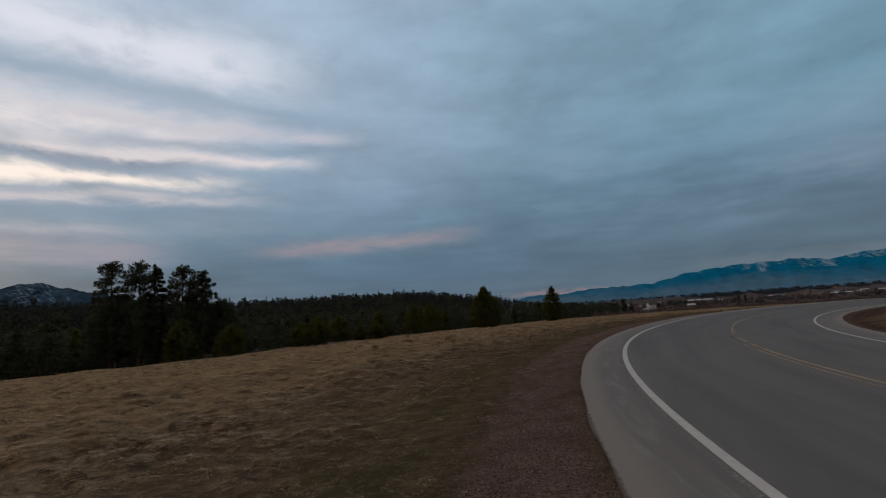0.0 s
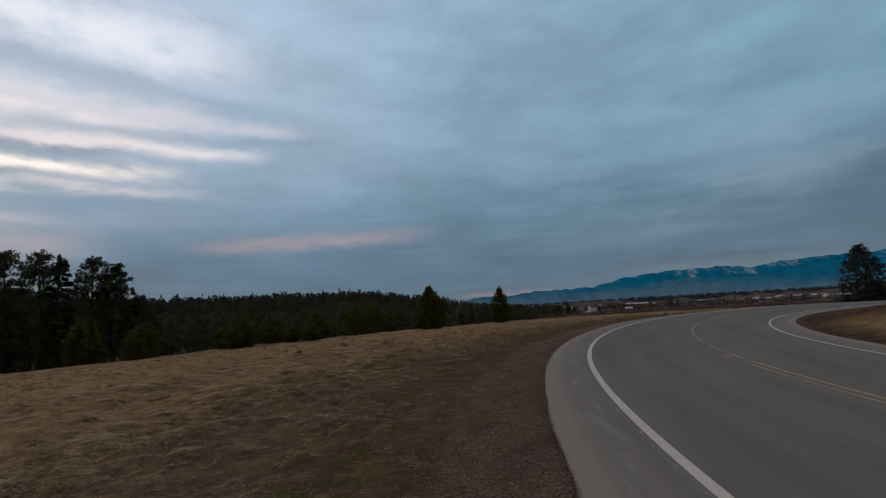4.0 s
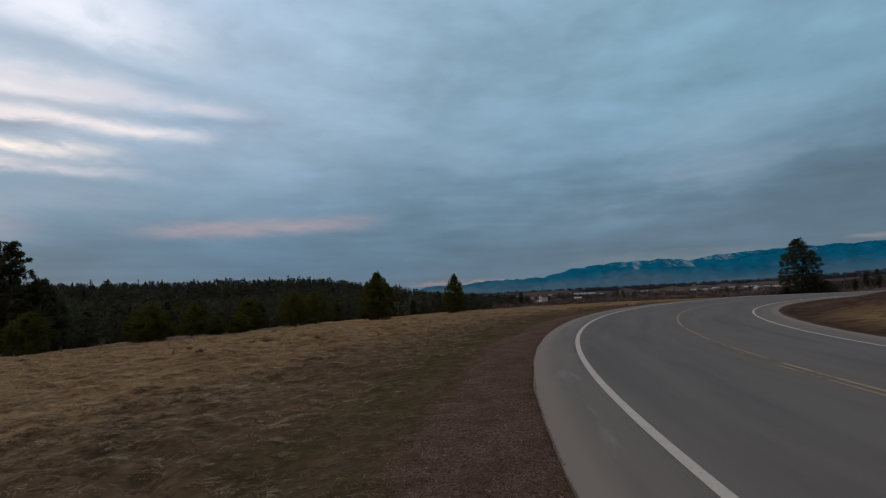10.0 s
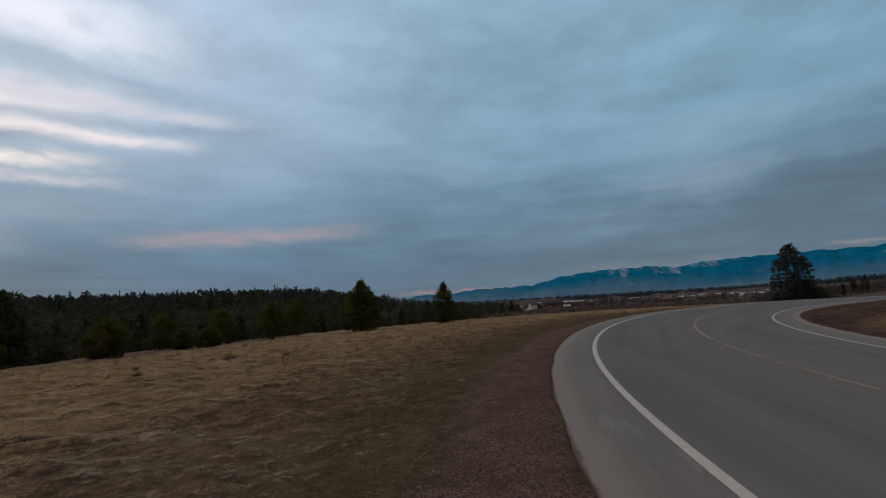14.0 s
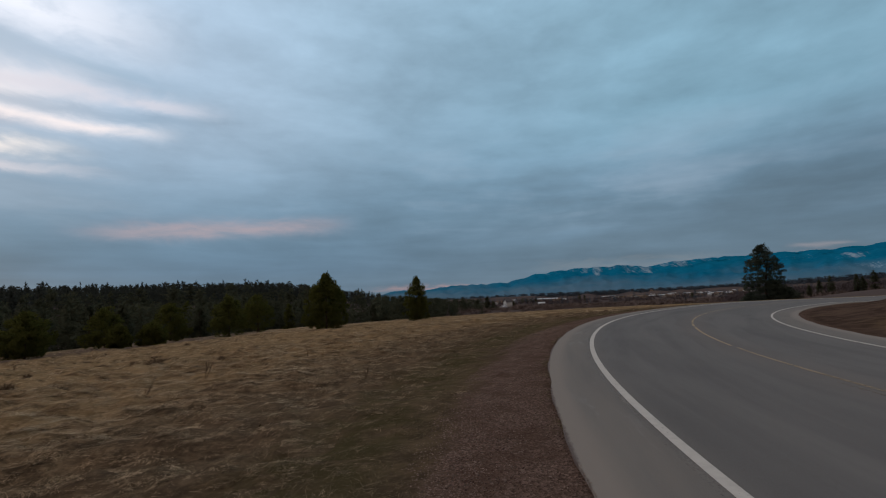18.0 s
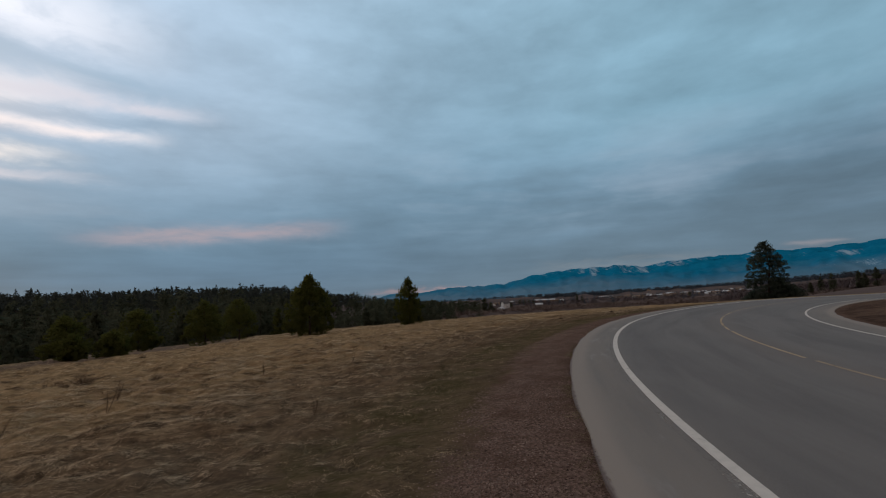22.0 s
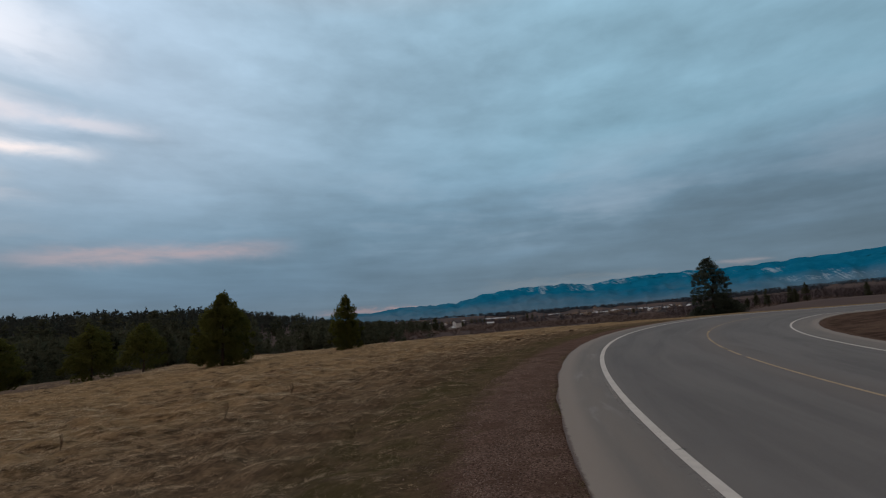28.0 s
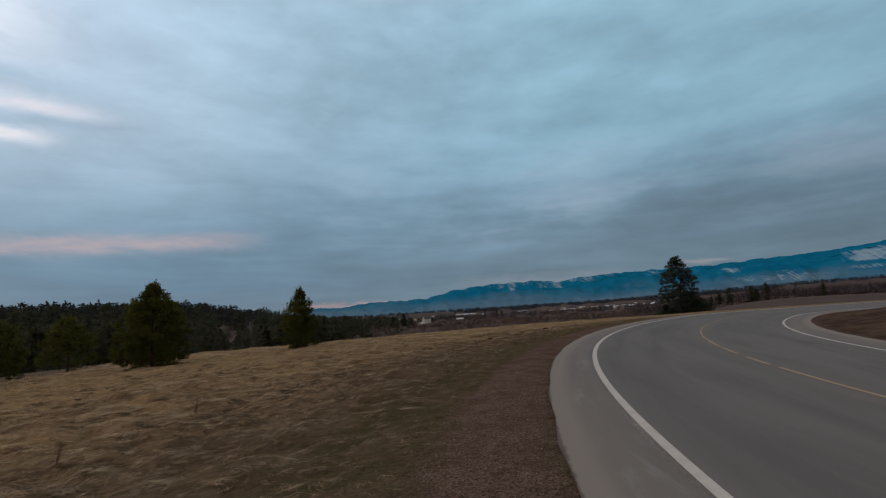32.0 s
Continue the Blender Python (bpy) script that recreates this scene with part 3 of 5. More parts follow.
def land(x, y, detail=True):
    """Height of the ground: shoulder, meadow with its brow, the wooded valley, the plain, the bank inside the bend."""
    x, y = np.asarray(x, float), np.asarray(y, float)
    shape = x.shape
    x, y = x.ravel(), y.ravel()
    off, s, zr = road_frame(x, y)
    d = -off - SHOULDER                       # metres outside the outer pavement edge
    edge = zr - FALL * SHOULDER
    brow = np.interp(x, [-60, -30, -12, 6, 20, 34, 60], [31, 31, 31, 36, 25, 15, 13])
    meadow = edge + np.interp(d, [0, 0.6, 2.0, 4.2, 6.0, 12, 20, 30, 36], [-0.045, -0.05, -0.12, -0.30, -0.36, -0.42, -0.50, -0.72, -0.95])
    meadow = meadow + 0.15 * smooth01(x, 2, 16) * smooth01(d, 8, 20)
    past = np.maximum(d - brow, 0)
    r = np.hypot(x, y)
    az = np.degrees(np.arctan2(x, y))
    drop = -0.030 * past - 0.10 * np.maximum(past - 20, 0)
    meadow = meadow + np.maximum(drop, -9.0)
    # wooded rise to the west, the open valley to the east
    west = smooth01(az, 17, 6)
    rise = np.interp(r, [0, 120, 200, 330, 520, 650, 1200, 4600], [-6, -6, -5, 2, 13, 15, 15, 15])
    rise = rise + 5 * smooth01(az, -20, -45) * smooth01(r, 250, 500)
    rise = rise - 8 * smooth01(az, -4, 9) * smooth01(r, 250, 500)
    east = np.interp(r, [0, 120, 160, 260, 600, 1200, 2500, 3600, 4600], [-1.5, -1.6, -2.2, -7, -10.5, -11, -6, 4, 8])
    east = east + smooth01(az, 35, 70) * smooth01(r, 1200, 3600) * 32
    east = east + smooth01(az, 44, 58) * np.interp(r, [0, 90, 150, 250, 400, 900], [0, 0, 0.6, 5.2, 7.0, 7.5])
    away = west * rise + (1 - west) * east
    outside = np.where(past > 0, 1, 0) * smooth01(past, 24, 80)
    z = meadow * (1 - outside) + away * outside
    # inside the bend: a low bank
    di = off - PAVED_IN
    zi = zr + FALL * PAVED_IN + np.interp(di, [0, 0.5, 2.0, 7.0, 12, 30, 60], [-0.04, -0.06, 0.10, 0.85, 1.15, 1.25, 1.25]) + 0.25 * smooth01(s, 30, 5) * smooth01(di, 2, 10)
    zi = zi - 1.0 * smooth01(s, 60, 95) * smooth01(di, 1, 8)
    z = np.where(di > 0, zi, z)
    # under the pavement
    on = (d <= 0) & (di <= 0)
    depth = np.minimum(-d, -di)
    z = np.where(on, zr + FALL * np.clip(off, -SHOULDER, PAVED_IN) - 0.045 - 0.25 * smooth01(depth, 0.0, 0.9), z)
    lower = 0.20 * smooth01(d, 18, 40) + 0.30 * smooth01(d, 30, 45) * smooth01(x, -40, -31) * smooth01(x, -20, -26)
    z = z - np.where(off < 0, lower * (1 - smooth01(past, 24, 80)), 0)
    if detail:
        meadow_side = np.where(d > 0, smooth01(d, 1.6, 4.5), 0) * (1 - smooth01(r, 55, 85))
        m = meadow_side > 0
        z[m] += meadow_side[m] * (0.17 * mounds(x[m], y[m], 0.62, 1.0) + 0.09 * mounds(x[m], y[m], 0.37, 5.0) - 0.07)
        rough = smooth01(np.maximum(d, di), 0.4, 4.0)
        near = 1 - smooth01(r, 120, 400)
        z = z + rough * near * (0.08 * waves(x, y, 3, 7.0) + 0.05 * waves(x, y, 5, 1.8, 2) + 0.03 * (np.abs(waves(x, y, 6, 1.5, 2)) - 0.3))
        z = z + rough * smooth01(r, 150, 600) * 1.2 * waves(x, y, 8, 160.0)
    return z.reshape(shape)


def mounds(x, y, cell, seed):
    """Rounded clumps drawn out along the wind, one in each cell of a jittered net, 0 to 1 high."""
    gx, gy = np.floor(x / cell), np.floor(y / cell)
    out = np.zeros_like(x)
    for i in (-1, 0, 1):
        for j in (-1, 0, 1):
            cx, cy = gx + i, gy + j
            a = np.sin(cx * 127.1 + cy * 311.7 + seed) * 43758.5453
            b = np.sin(cx * 269.5 + cy * 183.3 + seed) * 24634.6345
            a, b = a - np.floor(a), b - np.floor(b)
            c = a * 17.3 + b * 7.7
            c = c - np.floor(c)
            dx, dy = x - (cx + 0.1 + 0.8 * a) * cell, y - (cy + 0.1 + 0.8 * b) * cell
            u, w = dx * 0.82 - dy * 0.57, dx * 0.57 + dy * 0.82
            q = ((u / 1.35) ** 2 + w * w) / (cell * (0.42 + 0.40 * c)) ** 2
            out = np.maximum(out, (0.30 + 0.70 * c) * np.clip(1 - q, 0, 1))
    return out


def spaced(near_lo, near_hi, step, far):
    """Coordinates close together between two places and ever wider apart out to the horizon."""
    mid = np.arange(near_lo, near_hi + step, step)
    out, v = [], step
    p = near_hi
    while p < far:
        v = min(v * 1.095, 130)
        p += v
        out.append(p)
    lo, v, p = [], step, near_lo
    while p > -far:
        v = min(v * 1.095, 130)
        p -= v
        lo.append(p)
    return np.concatenate([lo[::-1], mid, out])


def build_ground():
    gx, gy = spaced(-15, 29, 0.16, 4700), spaced(3, 52, 0.16, 4700)
    X, Y = np.meshgrid(gx, gy, indexing="ij")
    Z = land(X, Y)
    off, s, _ = road_frame(X, Y)
    d = np.maximum(-off - SHOULDER, off - PAVED_IN)
    inside = off > 3
    gravel = 1 - smooth01(d, 0.75, 2.3)
    gravel = np.where(inside, 1 - smooth01(d, 0.2, 1.2), gravel)
    r = np.hypot(X, Y).ravel()
    brow = np.interp(X.ravel(), [-60, -30, -12, 6, 20, 34, 60], [31, 31, 31, 36, 25, 15, 13])
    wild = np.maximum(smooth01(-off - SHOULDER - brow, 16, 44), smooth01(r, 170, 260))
    home = 1 - smooth01(r, 150, 240)
    V = np.stack([X.ravel(), Y.ravel(), Z.ravel()], 1)
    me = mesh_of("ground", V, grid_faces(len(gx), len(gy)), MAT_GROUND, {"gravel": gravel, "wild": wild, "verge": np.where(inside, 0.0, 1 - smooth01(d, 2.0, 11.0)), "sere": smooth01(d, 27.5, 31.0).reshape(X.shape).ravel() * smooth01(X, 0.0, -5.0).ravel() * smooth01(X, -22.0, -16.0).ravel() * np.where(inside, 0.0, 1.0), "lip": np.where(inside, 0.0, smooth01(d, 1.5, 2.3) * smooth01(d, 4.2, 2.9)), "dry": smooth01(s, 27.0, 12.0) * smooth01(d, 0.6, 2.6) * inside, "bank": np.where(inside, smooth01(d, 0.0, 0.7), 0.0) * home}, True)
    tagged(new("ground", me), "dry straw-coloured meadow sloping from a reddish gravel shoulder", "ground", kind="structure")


build_ground()


def ribbon(name, offs, i0, i1, lift, mat, parent=None, label="", skirt=0.0):
    """A strip along the road between offsets, with its edges turned down by skirt."""
    i = np.arange(i0, i1)
    rows = [road_point(i, o) + (0, 0, lift) for o in offs]
    ofs = list(offs)
    if skirt:
        rows = [rows[0] - (0, 0, skirt)] + rows + [rows[-1] - (0, 0, skirt)]
        ofs = [offs[0]] + ofs + [offs[-1]]
    V = np.stack(rows, 1).reshape(-1, 3)
    F = grid_faces(len(i), len(ofs))[:, ::-1]
    extra = {"offset": np.tile(ofs, len(i)), "along": np.repeat(ROAD_S[i], len(ofs))}
    return part(name, mesh_of(name, V, F, mat, extra, not skirt), mat, parent, label)


def build_road():
    n = len(ROAD_S)
    i = np.arange(n)
    # the outer edge of the asphalt is frayed
    offs = np.array([-SHOULDER, -0.8, -0.4, 0, 0.6, 1.3, 2.0, 2.8, 3.6, 4.4, 5.2, 6.0, 6.8, 7.5, 8.1, PAVED_IN])
    fine = np.arange(0, n - 1, 0.5)
    hx = lambda a: np.interp(fine, i, a)
    H, X0, Y0, Z0 = hx(ROAD_H), hx(ROAD_X), hx(ROAD_Y), hx(ROAD_Z)
    s = hx(ROAD_S)
    rows, ofs = [], []
    fray = 0.04 * waves(s, s * 0, 21, 3.5, 5)
    for j, o in enumerate([offs[0], *offs, offs[-1]]):
        oo = np.full(len(s), o) + (fray if j < 2 else 0) + (fray * 0.8 if j > len(offs) - 1 else 0)
        dz = -0.12 if j in (0, len(offs) + 1) else 0.0
        rows.append(np.stack([X0 + np.cos(H) * oo, Y0 - np.sin(H) * oo, Z0 + FALL * oo + dz], -1))
        ofs.append(oo)
    V = np.stack(rows, 1).reshape(-1, 3)
    F = grid_faces(len(s), len(ofs))[:, ::-1]
    me = mesh_of("road", V, F, MAT_ROAD, {"offset": np.stack(ofs, 1).ravel(), "along": np.repeat(s, len(ofs))})
    road = tagged(new("road", me), "worn grey two-lane asphalt road bending to the east", "road", kind="structure")
    w = 0.13
    ribbon("edge_line", [-w / 2, w / 2], 0, n, 0.004, MAT_WHITE, road, "worn white edge line along the outer lane")
    ribbon("edge_line", [INNER - 0.05, INNER + 0.05], 0, n, 0.004, MAT_WHITE, road, "thin white edge line along the inner lane")

    def stretch(a, b, o, mat, label):
        ribbon("centre_line", [LANE_OUT + o - 0.042, LANE_OUT + o + 0.042], int((a + 40) / STEP), int((b + 40) / STEP), 0.004, mat, road, label)

    # the inner of the two yellow lines holds but for worn patches; the outer one is all but gone past the first bend
    stretch(-40, 1.5, 0.11, MAT_YELLOW, "worn yellow centre line")
    stretch(1.0, 12, 0.11, MAT_YELLOW_FAINT, "faded yellow centre line")
    stretch(12, 20.5, 0.08, MAT_YELLOW, "worn yellow centre line")
    stretch(20.5, 36, 0.06, MAT_YELLOW, "worn yellow centre line")
    stretch(36, 110, 0.06, MAT_YELLOW_FAINT, "faded yellow centre line")
    stretch(-40, 1.5, -0.11, MAT_YELLOW_FAINT, "faded yellow centre line")
    stretch(1.0, 6, -0.11, MAT_YELLOW_GONE, "last traces of a yellow centre line")
    ribbon("old_line", [-0.16, -0.07], int(23 / STEP), int(56 / STEP), 0.0025, MAT_GHOST, road, "chalky remnants of an older white line")
    # two dark scuffs across the white line
    for sx, sy, turn in ((10.91, 26.39, -38), (10.83, 26.20, -30)):
        bm = bmesh.new()
        bmesh.ops.create_grid(bm, x_segments=4, y_segments=2, size=0.5)
        for v in bm.verts:
            v.co.x *= 0.14
            v.co.y = v.co.y * 0.022 * (1 - 1.4 * abs(v.co.x) / 0.14) + 0.008 * math.sin(v.co.x * 40)
        m = part("scuff", bm, MAT_SCUFF, road, "dark scuff across the paint")
        o, ss, zr = road_frame([sx], [sy])
        m.matrix_world = pose(sx, sy, float(zr[0] + FALL * o[0]) + 0.009, 0, 0, turn)


build_road()

# ------------------------------------------------------------------ trees


def cone_tube(points, radii, sides=7):
    """A tapered tube through points."""
    V, F = [], []
    points = np.asarray(points, float)
    for p, r in zip(points, radii):
        a = np.arange(sides) / sides * 6.283
        V.append(np.stack([p[0] + np.cos(a) * r, p[1] + np.sin(a) * r, np.full(sides, p[2])], 1))
    V = np.concatenate(V)
    for i in range(len(points) - 1):
        for j in range(sides):
            a, b = i * sides + j, i * sides + (j + 1) % sides
            F.append((a, b, b + sides, a + sides))
    return V, np.array(F)


def blades(c, u, w, length, width):
    """One pointed triangle per centre: direction u, side w."""
    a = c - w * width[:, None] / 2
    b = c + w * width[:, None] / 2
    t = c + u * length[:, None]
    V = np.stack([a, b, t], 1).reshape(-1, 3)
    return V, np.arange(len(V)).reshape(-1, 3)


def unit(v):
    return v / (np.linalg.norm(v, axis=-1, keepdims=True) + 1e-9)


def crown_arrays(r, height, radius, foot, limbs, sprays, size, profile, droop, gaps=0.0, tiers=0, puff=0.0):
    """Limbs in whorls, each carrying a flat fan of needle sprays with gaps between the limbs."""
    t = np.sort(r.uniform(0, 1, limbs) ** 0.9)
    if tiers:   # limbs gathered in whorls
        t = np.clip((np.floor(t * tiers) + 0.5 + r.normal(0, 0.13, limbs)) / tiers, 0, 1)
    keep = r.uniform(0, 1, limbs) > gaps
    t = t[keep]
    n = len(t)
    az = np.arange(n) * 2.4 + r.normal(0, 0.5, n)
    reach = radius * np.interp(t, profile[0], profile[1]) * r.uniform(0.72, 1.12, n)
    z0 = foot + (height - foot) * t
    tips = np.stack([np.cos(az) * reach, np.sin(az) * reach, z0 - droop * reach + r.normal(0, 0.04, n) * height * 0.3], 1)
    roots = np.stack([np.zeros(n), np.zeros(n), z0 + 0.02 * height], 1)
    roots[:, 2] = np.minimum(roots[:, 2], height * 0.98)
    # sprays along the limbs, denser towards the tips
    fan = 0.20 if limbs < 140 else 0.16
    which = r.choice(n, sprays, p=(reach + 0.12 * radius) / (reach + 0.12 * radius).sum())
    f = r.uniform(0.03, 1.02, sprays) ** 0.75
    spread = fan * reach[which] * (0.35 + f)
    c = roots[which] + (tips - roots)[which] * f[:, None]
    c = c + r.normal(0, 1, (sprays, 3)) * np.stack([spread * 0.6, spread * 0.6, spread * 0.34 + 0.02 * radius], 1)
    if puff:   # needles gathered in round tufts along the limbs
        f = np.choose(r.randint(0, 4, sprays), [0.98, 0.98, 0.66, 0.34])
        c = roots[which] + (tips - roots)[which] * f[:, None] + unit(r.normal(0, 1, (sprays, 3))) * (1, 1, 0.8 if tiers else 1) * (puff * radius * r.uniform(0.3, 1.15, sprays) ** 0.5)[:, None]
    out = unit((tips - roots)[which])
    u = unit(out * 0.7 + r.normal(0, 0.55, (sprays, 3)) + np.array([0, 0, 0.35]))
    w = unit(np.cross(u, r.normal(0, 1, (sprays, 3))))
    ln = size * r.uniform(0.6, 1.4, sprays)
    V, F = blades(c, u, w, ln, ln * r.uniform(0.35, 0.6, sprays))
    # leader
    m = max(sprays // 40, 12)
    f = r.uniform(0, 1, m)
    wide = (1.05 - f) * radius * 0.16
    c = np.stack([r.normal(0, 1, m) * wide, r.normal(0, 1, m) * wide, height * (0.86 + 0.12 * f)], 1)
    u = unit(r.normal(0, 0.28, (m, 3)) + np.array([0, 0, 0.9]))
    w = unit(np.cross(u, r.normal(0, 1, (m, 3))))
    ln = size * r.uniform(0.6, 1.1, m)
    V2, F2 = blades(c, u, w, ln, ln * 0.4)
    return np.concatenate([V, V2]), np.concatenate([F, F2 + len(V)]), roots, tips


FIR = ([0, 0.08, 0.3, 0.6, 0.85, 1.0], [0.75, 1.0, 0.92, 0.62, 0.30, 0.05])
PINE = ([0, 0.1, 0.35, 0.6, 0.8, 0.93, 1.0], [0.62, 0.95, 1.0, 0.85, 0.66, 0.42, 0.12])
LARGE = ([0, 0.10, 0.30, 0.47, 0.58, 0.68, 0.76, 0.84, 0.92, 1.0], [0.90, 1.0, 1.0, 1.0, 0.94, 0.88, 0.70, 0.52, 0.36, 0.14])
TALL = ([0, 0.06, 0.2, 0.45, 0.7, 0.88, 1.0], [0.95, 1.0, 0.84, 0.68, 0.50, 0.30, 0.06])
OLD = ([0, 0.12, 0.4, 0.7, 0.88, 1.0], [0.75, 1.0, 0.98, 0.80, 0.55, 0.22])
BUSHY = ([0, 0.06, 0.18, 0.5, 0.8, 1.0], [0.45, 0.75, 1.0, 0.88, 0.55, 0.1])


def conifer(name, x, y, height, radius, label, seed, profile=FIR, limbs=60, sprays=3000, size=0.3, foot=0.08, droop=0.12, gaps=0.1, mat=None, group="", sink=0.06, tiers=0, limb_parts=False, puff=0.0, candles=0):
    """A conifer with a tapered trunk, limbs and a crown of needle sprays."""
    r = np.random.RandomState(seed)
    zz = float(land(np.array([x]), np.array([y]))[0])
    tree = thing(name, pose(x, y, zz - sink, 0, 0, r.uniform(0, 360)), label, "tree", group)
    V, F, roots, tips = crown_arrays(r, height, radius, foot * height, limbs, sprays, size, profile, droop, gaps, tiers, puff)
    if candles:   # upright shoots at the ends of the upper limbs
        up = np.flatnonzero(roots[:, 2] > 0.5 * height)
        ends = tips[r.choice(up, candles)] * r.uniform(0.8, 1.0, (candles, 1))
        upper = np.array(profile)[:, np.array(profile[0]) > 0.4][:, ::-1]
        ends[:, 2] = np.interp(np.hypot(ends[:, 0], ends[:, 1]) / radius, upper[1], upper[0] * height)
        q = 60
        at_end = np.repeat(ends, q, 0)
        f = r.uniform(-0.3, 1, candles * q)
        tall = np.repeat(r.uniform(0.06, 0.13, candles), q) * height
        c = at_end + np.stack([r.normal(0, 0.012 * height, candles * q), r.normal(0, 0.012 * height, candles * q), f * tall], 1)
        u = unit(r.normal(0, 0.5, (candles * q, 3)) + np.array([0, 0, 0.8]))
        cv, cf = blades(c, u, unit(np.cross(u, r.normal(0, 1, (candles * q, 3)))), np.full(candles * q, size * 0.9), np.full(candles * q, size * 0.4))
        F = np.concatenate([F, cf + len(V)])
        V = np.concatenate([V, cv])
    zs = np.array([-0.1, 0.25, 0.6, 0.98]) * height
    zs[0] = -0.15
    bend = r.normal(0, 0.012, (4, 2)) * height
    bend[0] = bend[3] = 0
    pts = np.column_stack([bend, zs])
    rad = np.array([0.030, 0.022, 0.013, 0.003]) * height * 0.75
    tv, tf = cone_tube(pts, rad, 8)
    boughs = []
    for a, b in list(zip(roots, tips))[:: max(1, len(roots) // 40)]:
        d = (b - a) * 0.85
        rr = 0.0045 * height
        lv, lf = cone_tube([a - (0, 0, rr), a + d * 0.5, a + d], [rr, rr * 0.6, rr * 0.2], 4)
        if limb_parts:
            boughs.append((lv, lf))
            continue
        tf = np.concatenate([tf, lf + len(tv)])
        tv = np.concatenate([tv, lv])
    trunk = part("trunk", mesh_of("trunk", tv, tf, MAT_BARK), MAT_BARK, tree, "brown bark trunk")
    for lv, lf in boughs:
        part("limb", mesh_of("limb", lv, lf, MAT_BARK), MAT_BARK, trunk)
    N = crown_normals(V, height, radius)
    part("crown", soft_normals(mesh_of("crown", V, face_outwards(V, F, N), mat or MAT_NEEDLE), N), mat, tree)
    return tree

# young pines standing in the meadow
conifer("young_pine", 4.6, 58.3, 4.78, 1.95, "dark green young pine with low branches in the dry meadow", 11, ([0, 0.05, 0.12, 0.25, 0.45, 0.68, 0.82, 0.92, 1.0], [0.45, 0.70, 1.0, 0.93, 0.88, 0.70, 0.43, 0.20, 0.04]), 220, 30000, 0.13, 0.0, -0.03, 0.06, limb_parts=True, puff=0.10, candles=26)
conifer("young_pine", 13.6, 61.5, 4.05, 1.28, "small dark green young pine on the meadow's brow", 12, ([0, 0.05, 0.12, 0.3, 0.5, 0.68, 0.82, 0.92, 1.0], [0.6, 0.85, 1.0, 0.97, 0.90, 0.72, 0.47, 0.24, 0.05]), 170, 19000, 0.12, 0.0, -0.03, 0.05, limb_parts=True, puff=0.12, candles=18)
for n, (x, y, h, rad) in enumerate(((-4.2, 63.7, 3.9, 1.6), (-9.6, 52.5, 1.6, 0.75), (-8.0, 54.2, 1.8, 0.95), (-13.1, 48.5, 2.8, 1.3), (-8.5, 60.8, 3.3, 1.5), (-14.0, 62.5, 3.4, 1.6), (-17.7, 58.0, 2.9, 1.4), (-23.5, 52.5, 3.4, 1.7), (-2.5, 72.0, 4.2, 1.8))):
    conifer("young_pine", x, y, h, rad, "low bushy green pine at the edge of the dry meadow", 30 + n, BUSHY, 70, 8000, 0.17, 0.04, -0.1, 0.06, group="bushy young pines", puff=0.16)

# the large pine beyond the bend, with a thicket at its foot
conifer("large_pine", 120.2, 113.4, 16.5, 4.4, "tall dark pine with a broad irregular crown beyond the bend", 41, LARGE, 330, 34000, 0.30, 0.02, 0.02, 0.06, MAT_NEEDLE_BLUE, limb_parts=True, puff=0.105, tiers=17)
for n, (dx, dy, h, rad) in enumerate(((1.9, -1.8, 6.6, 3.2), (3.6, -3.4, 4.8, 2.9), (-3.0, 2.5, 3.4, 2.4), (1.0, -1.5, 3.6, 3.0))):
    conifer("thicket_bush", 120.2 + dx, 113.4 + dy, h, rad, "dark evergreen bush at the foot of the tall pine", 60 + n, BUSHY, 80, 5000, 0.36, 0.03, 0.0, 0.05, MAT_NEEDLE_BLUE, "bushes under the tall pine")

# the group of old pines to the west
for n, (x, y, top, rad, gaps) in enumerate(((-49.0, 69.6, 12.2, 2.7, 0.12), (-45.5, 70.5, 11.9, 2.9, 0.15), (-43.6, 71.8, 11.6, 1.5, 0.62), (-40.9, 74.1, 11.3, 2.9, 0.12), (-38.2, 74.5, 10.6, 2.4, 0.15), (-51.5, 72.0, 6.0, 2.6, 0.2), (-35.6, 76.0, 5.8, 2.4, 0.2))):
    g = float(land(np.array([x]), np.array([y]))[0])
    conifer("old_pine", x, y, top - g, rad, "tall dark old pine with an open ragged crown", 70 + n, OLD, 150, 17000, 0.28, 0.12, -0.25, gaps, MAT_NEEDLE_DARK, "old pines to the west", limb_parts=True, puff=0.13)

# trees on the slope just below the meadow's brow
R = np.random.RandomState(5)
count = 0
while count < 70:
    a, d = R.uniform(-50, 9), R.uniform(66, 190)
    x, y = d * math.sin(radians(a)), d * math.cos(radians(a))
    off, s, _ = road_frame([x], [y])
    if -off[0] < 44 or (a > -1 and d < 100):
        continue
    cap = np.interp(a, [-50, -22, -12, -2, 3, 9], [2.5, 1.3, 1.1, 0.9, 0.2, -0.4])
    g = float(land(np.array([x]), np.array([y]))[0])
    h = min(max(1.6 + d * math.tan(radians(cap)) * R.uniform(0.3, 0.82) - g, 3.0), 17.0)
    conifer("slope_pine", x, y, h, h * R.uniform(0.22, 0.32), "dark pine on the slope below the meadow", 100 + count, (PINE, FIR, TALL)[count % 3], 56, 2400, 0.32 + h * 0.014, 0.1, 0.05, 0.12, (MAT_NEEDLE_DARK, MAT_NEEDLE)[count % 4 == 0], "pines below the meadow")
    count += 1

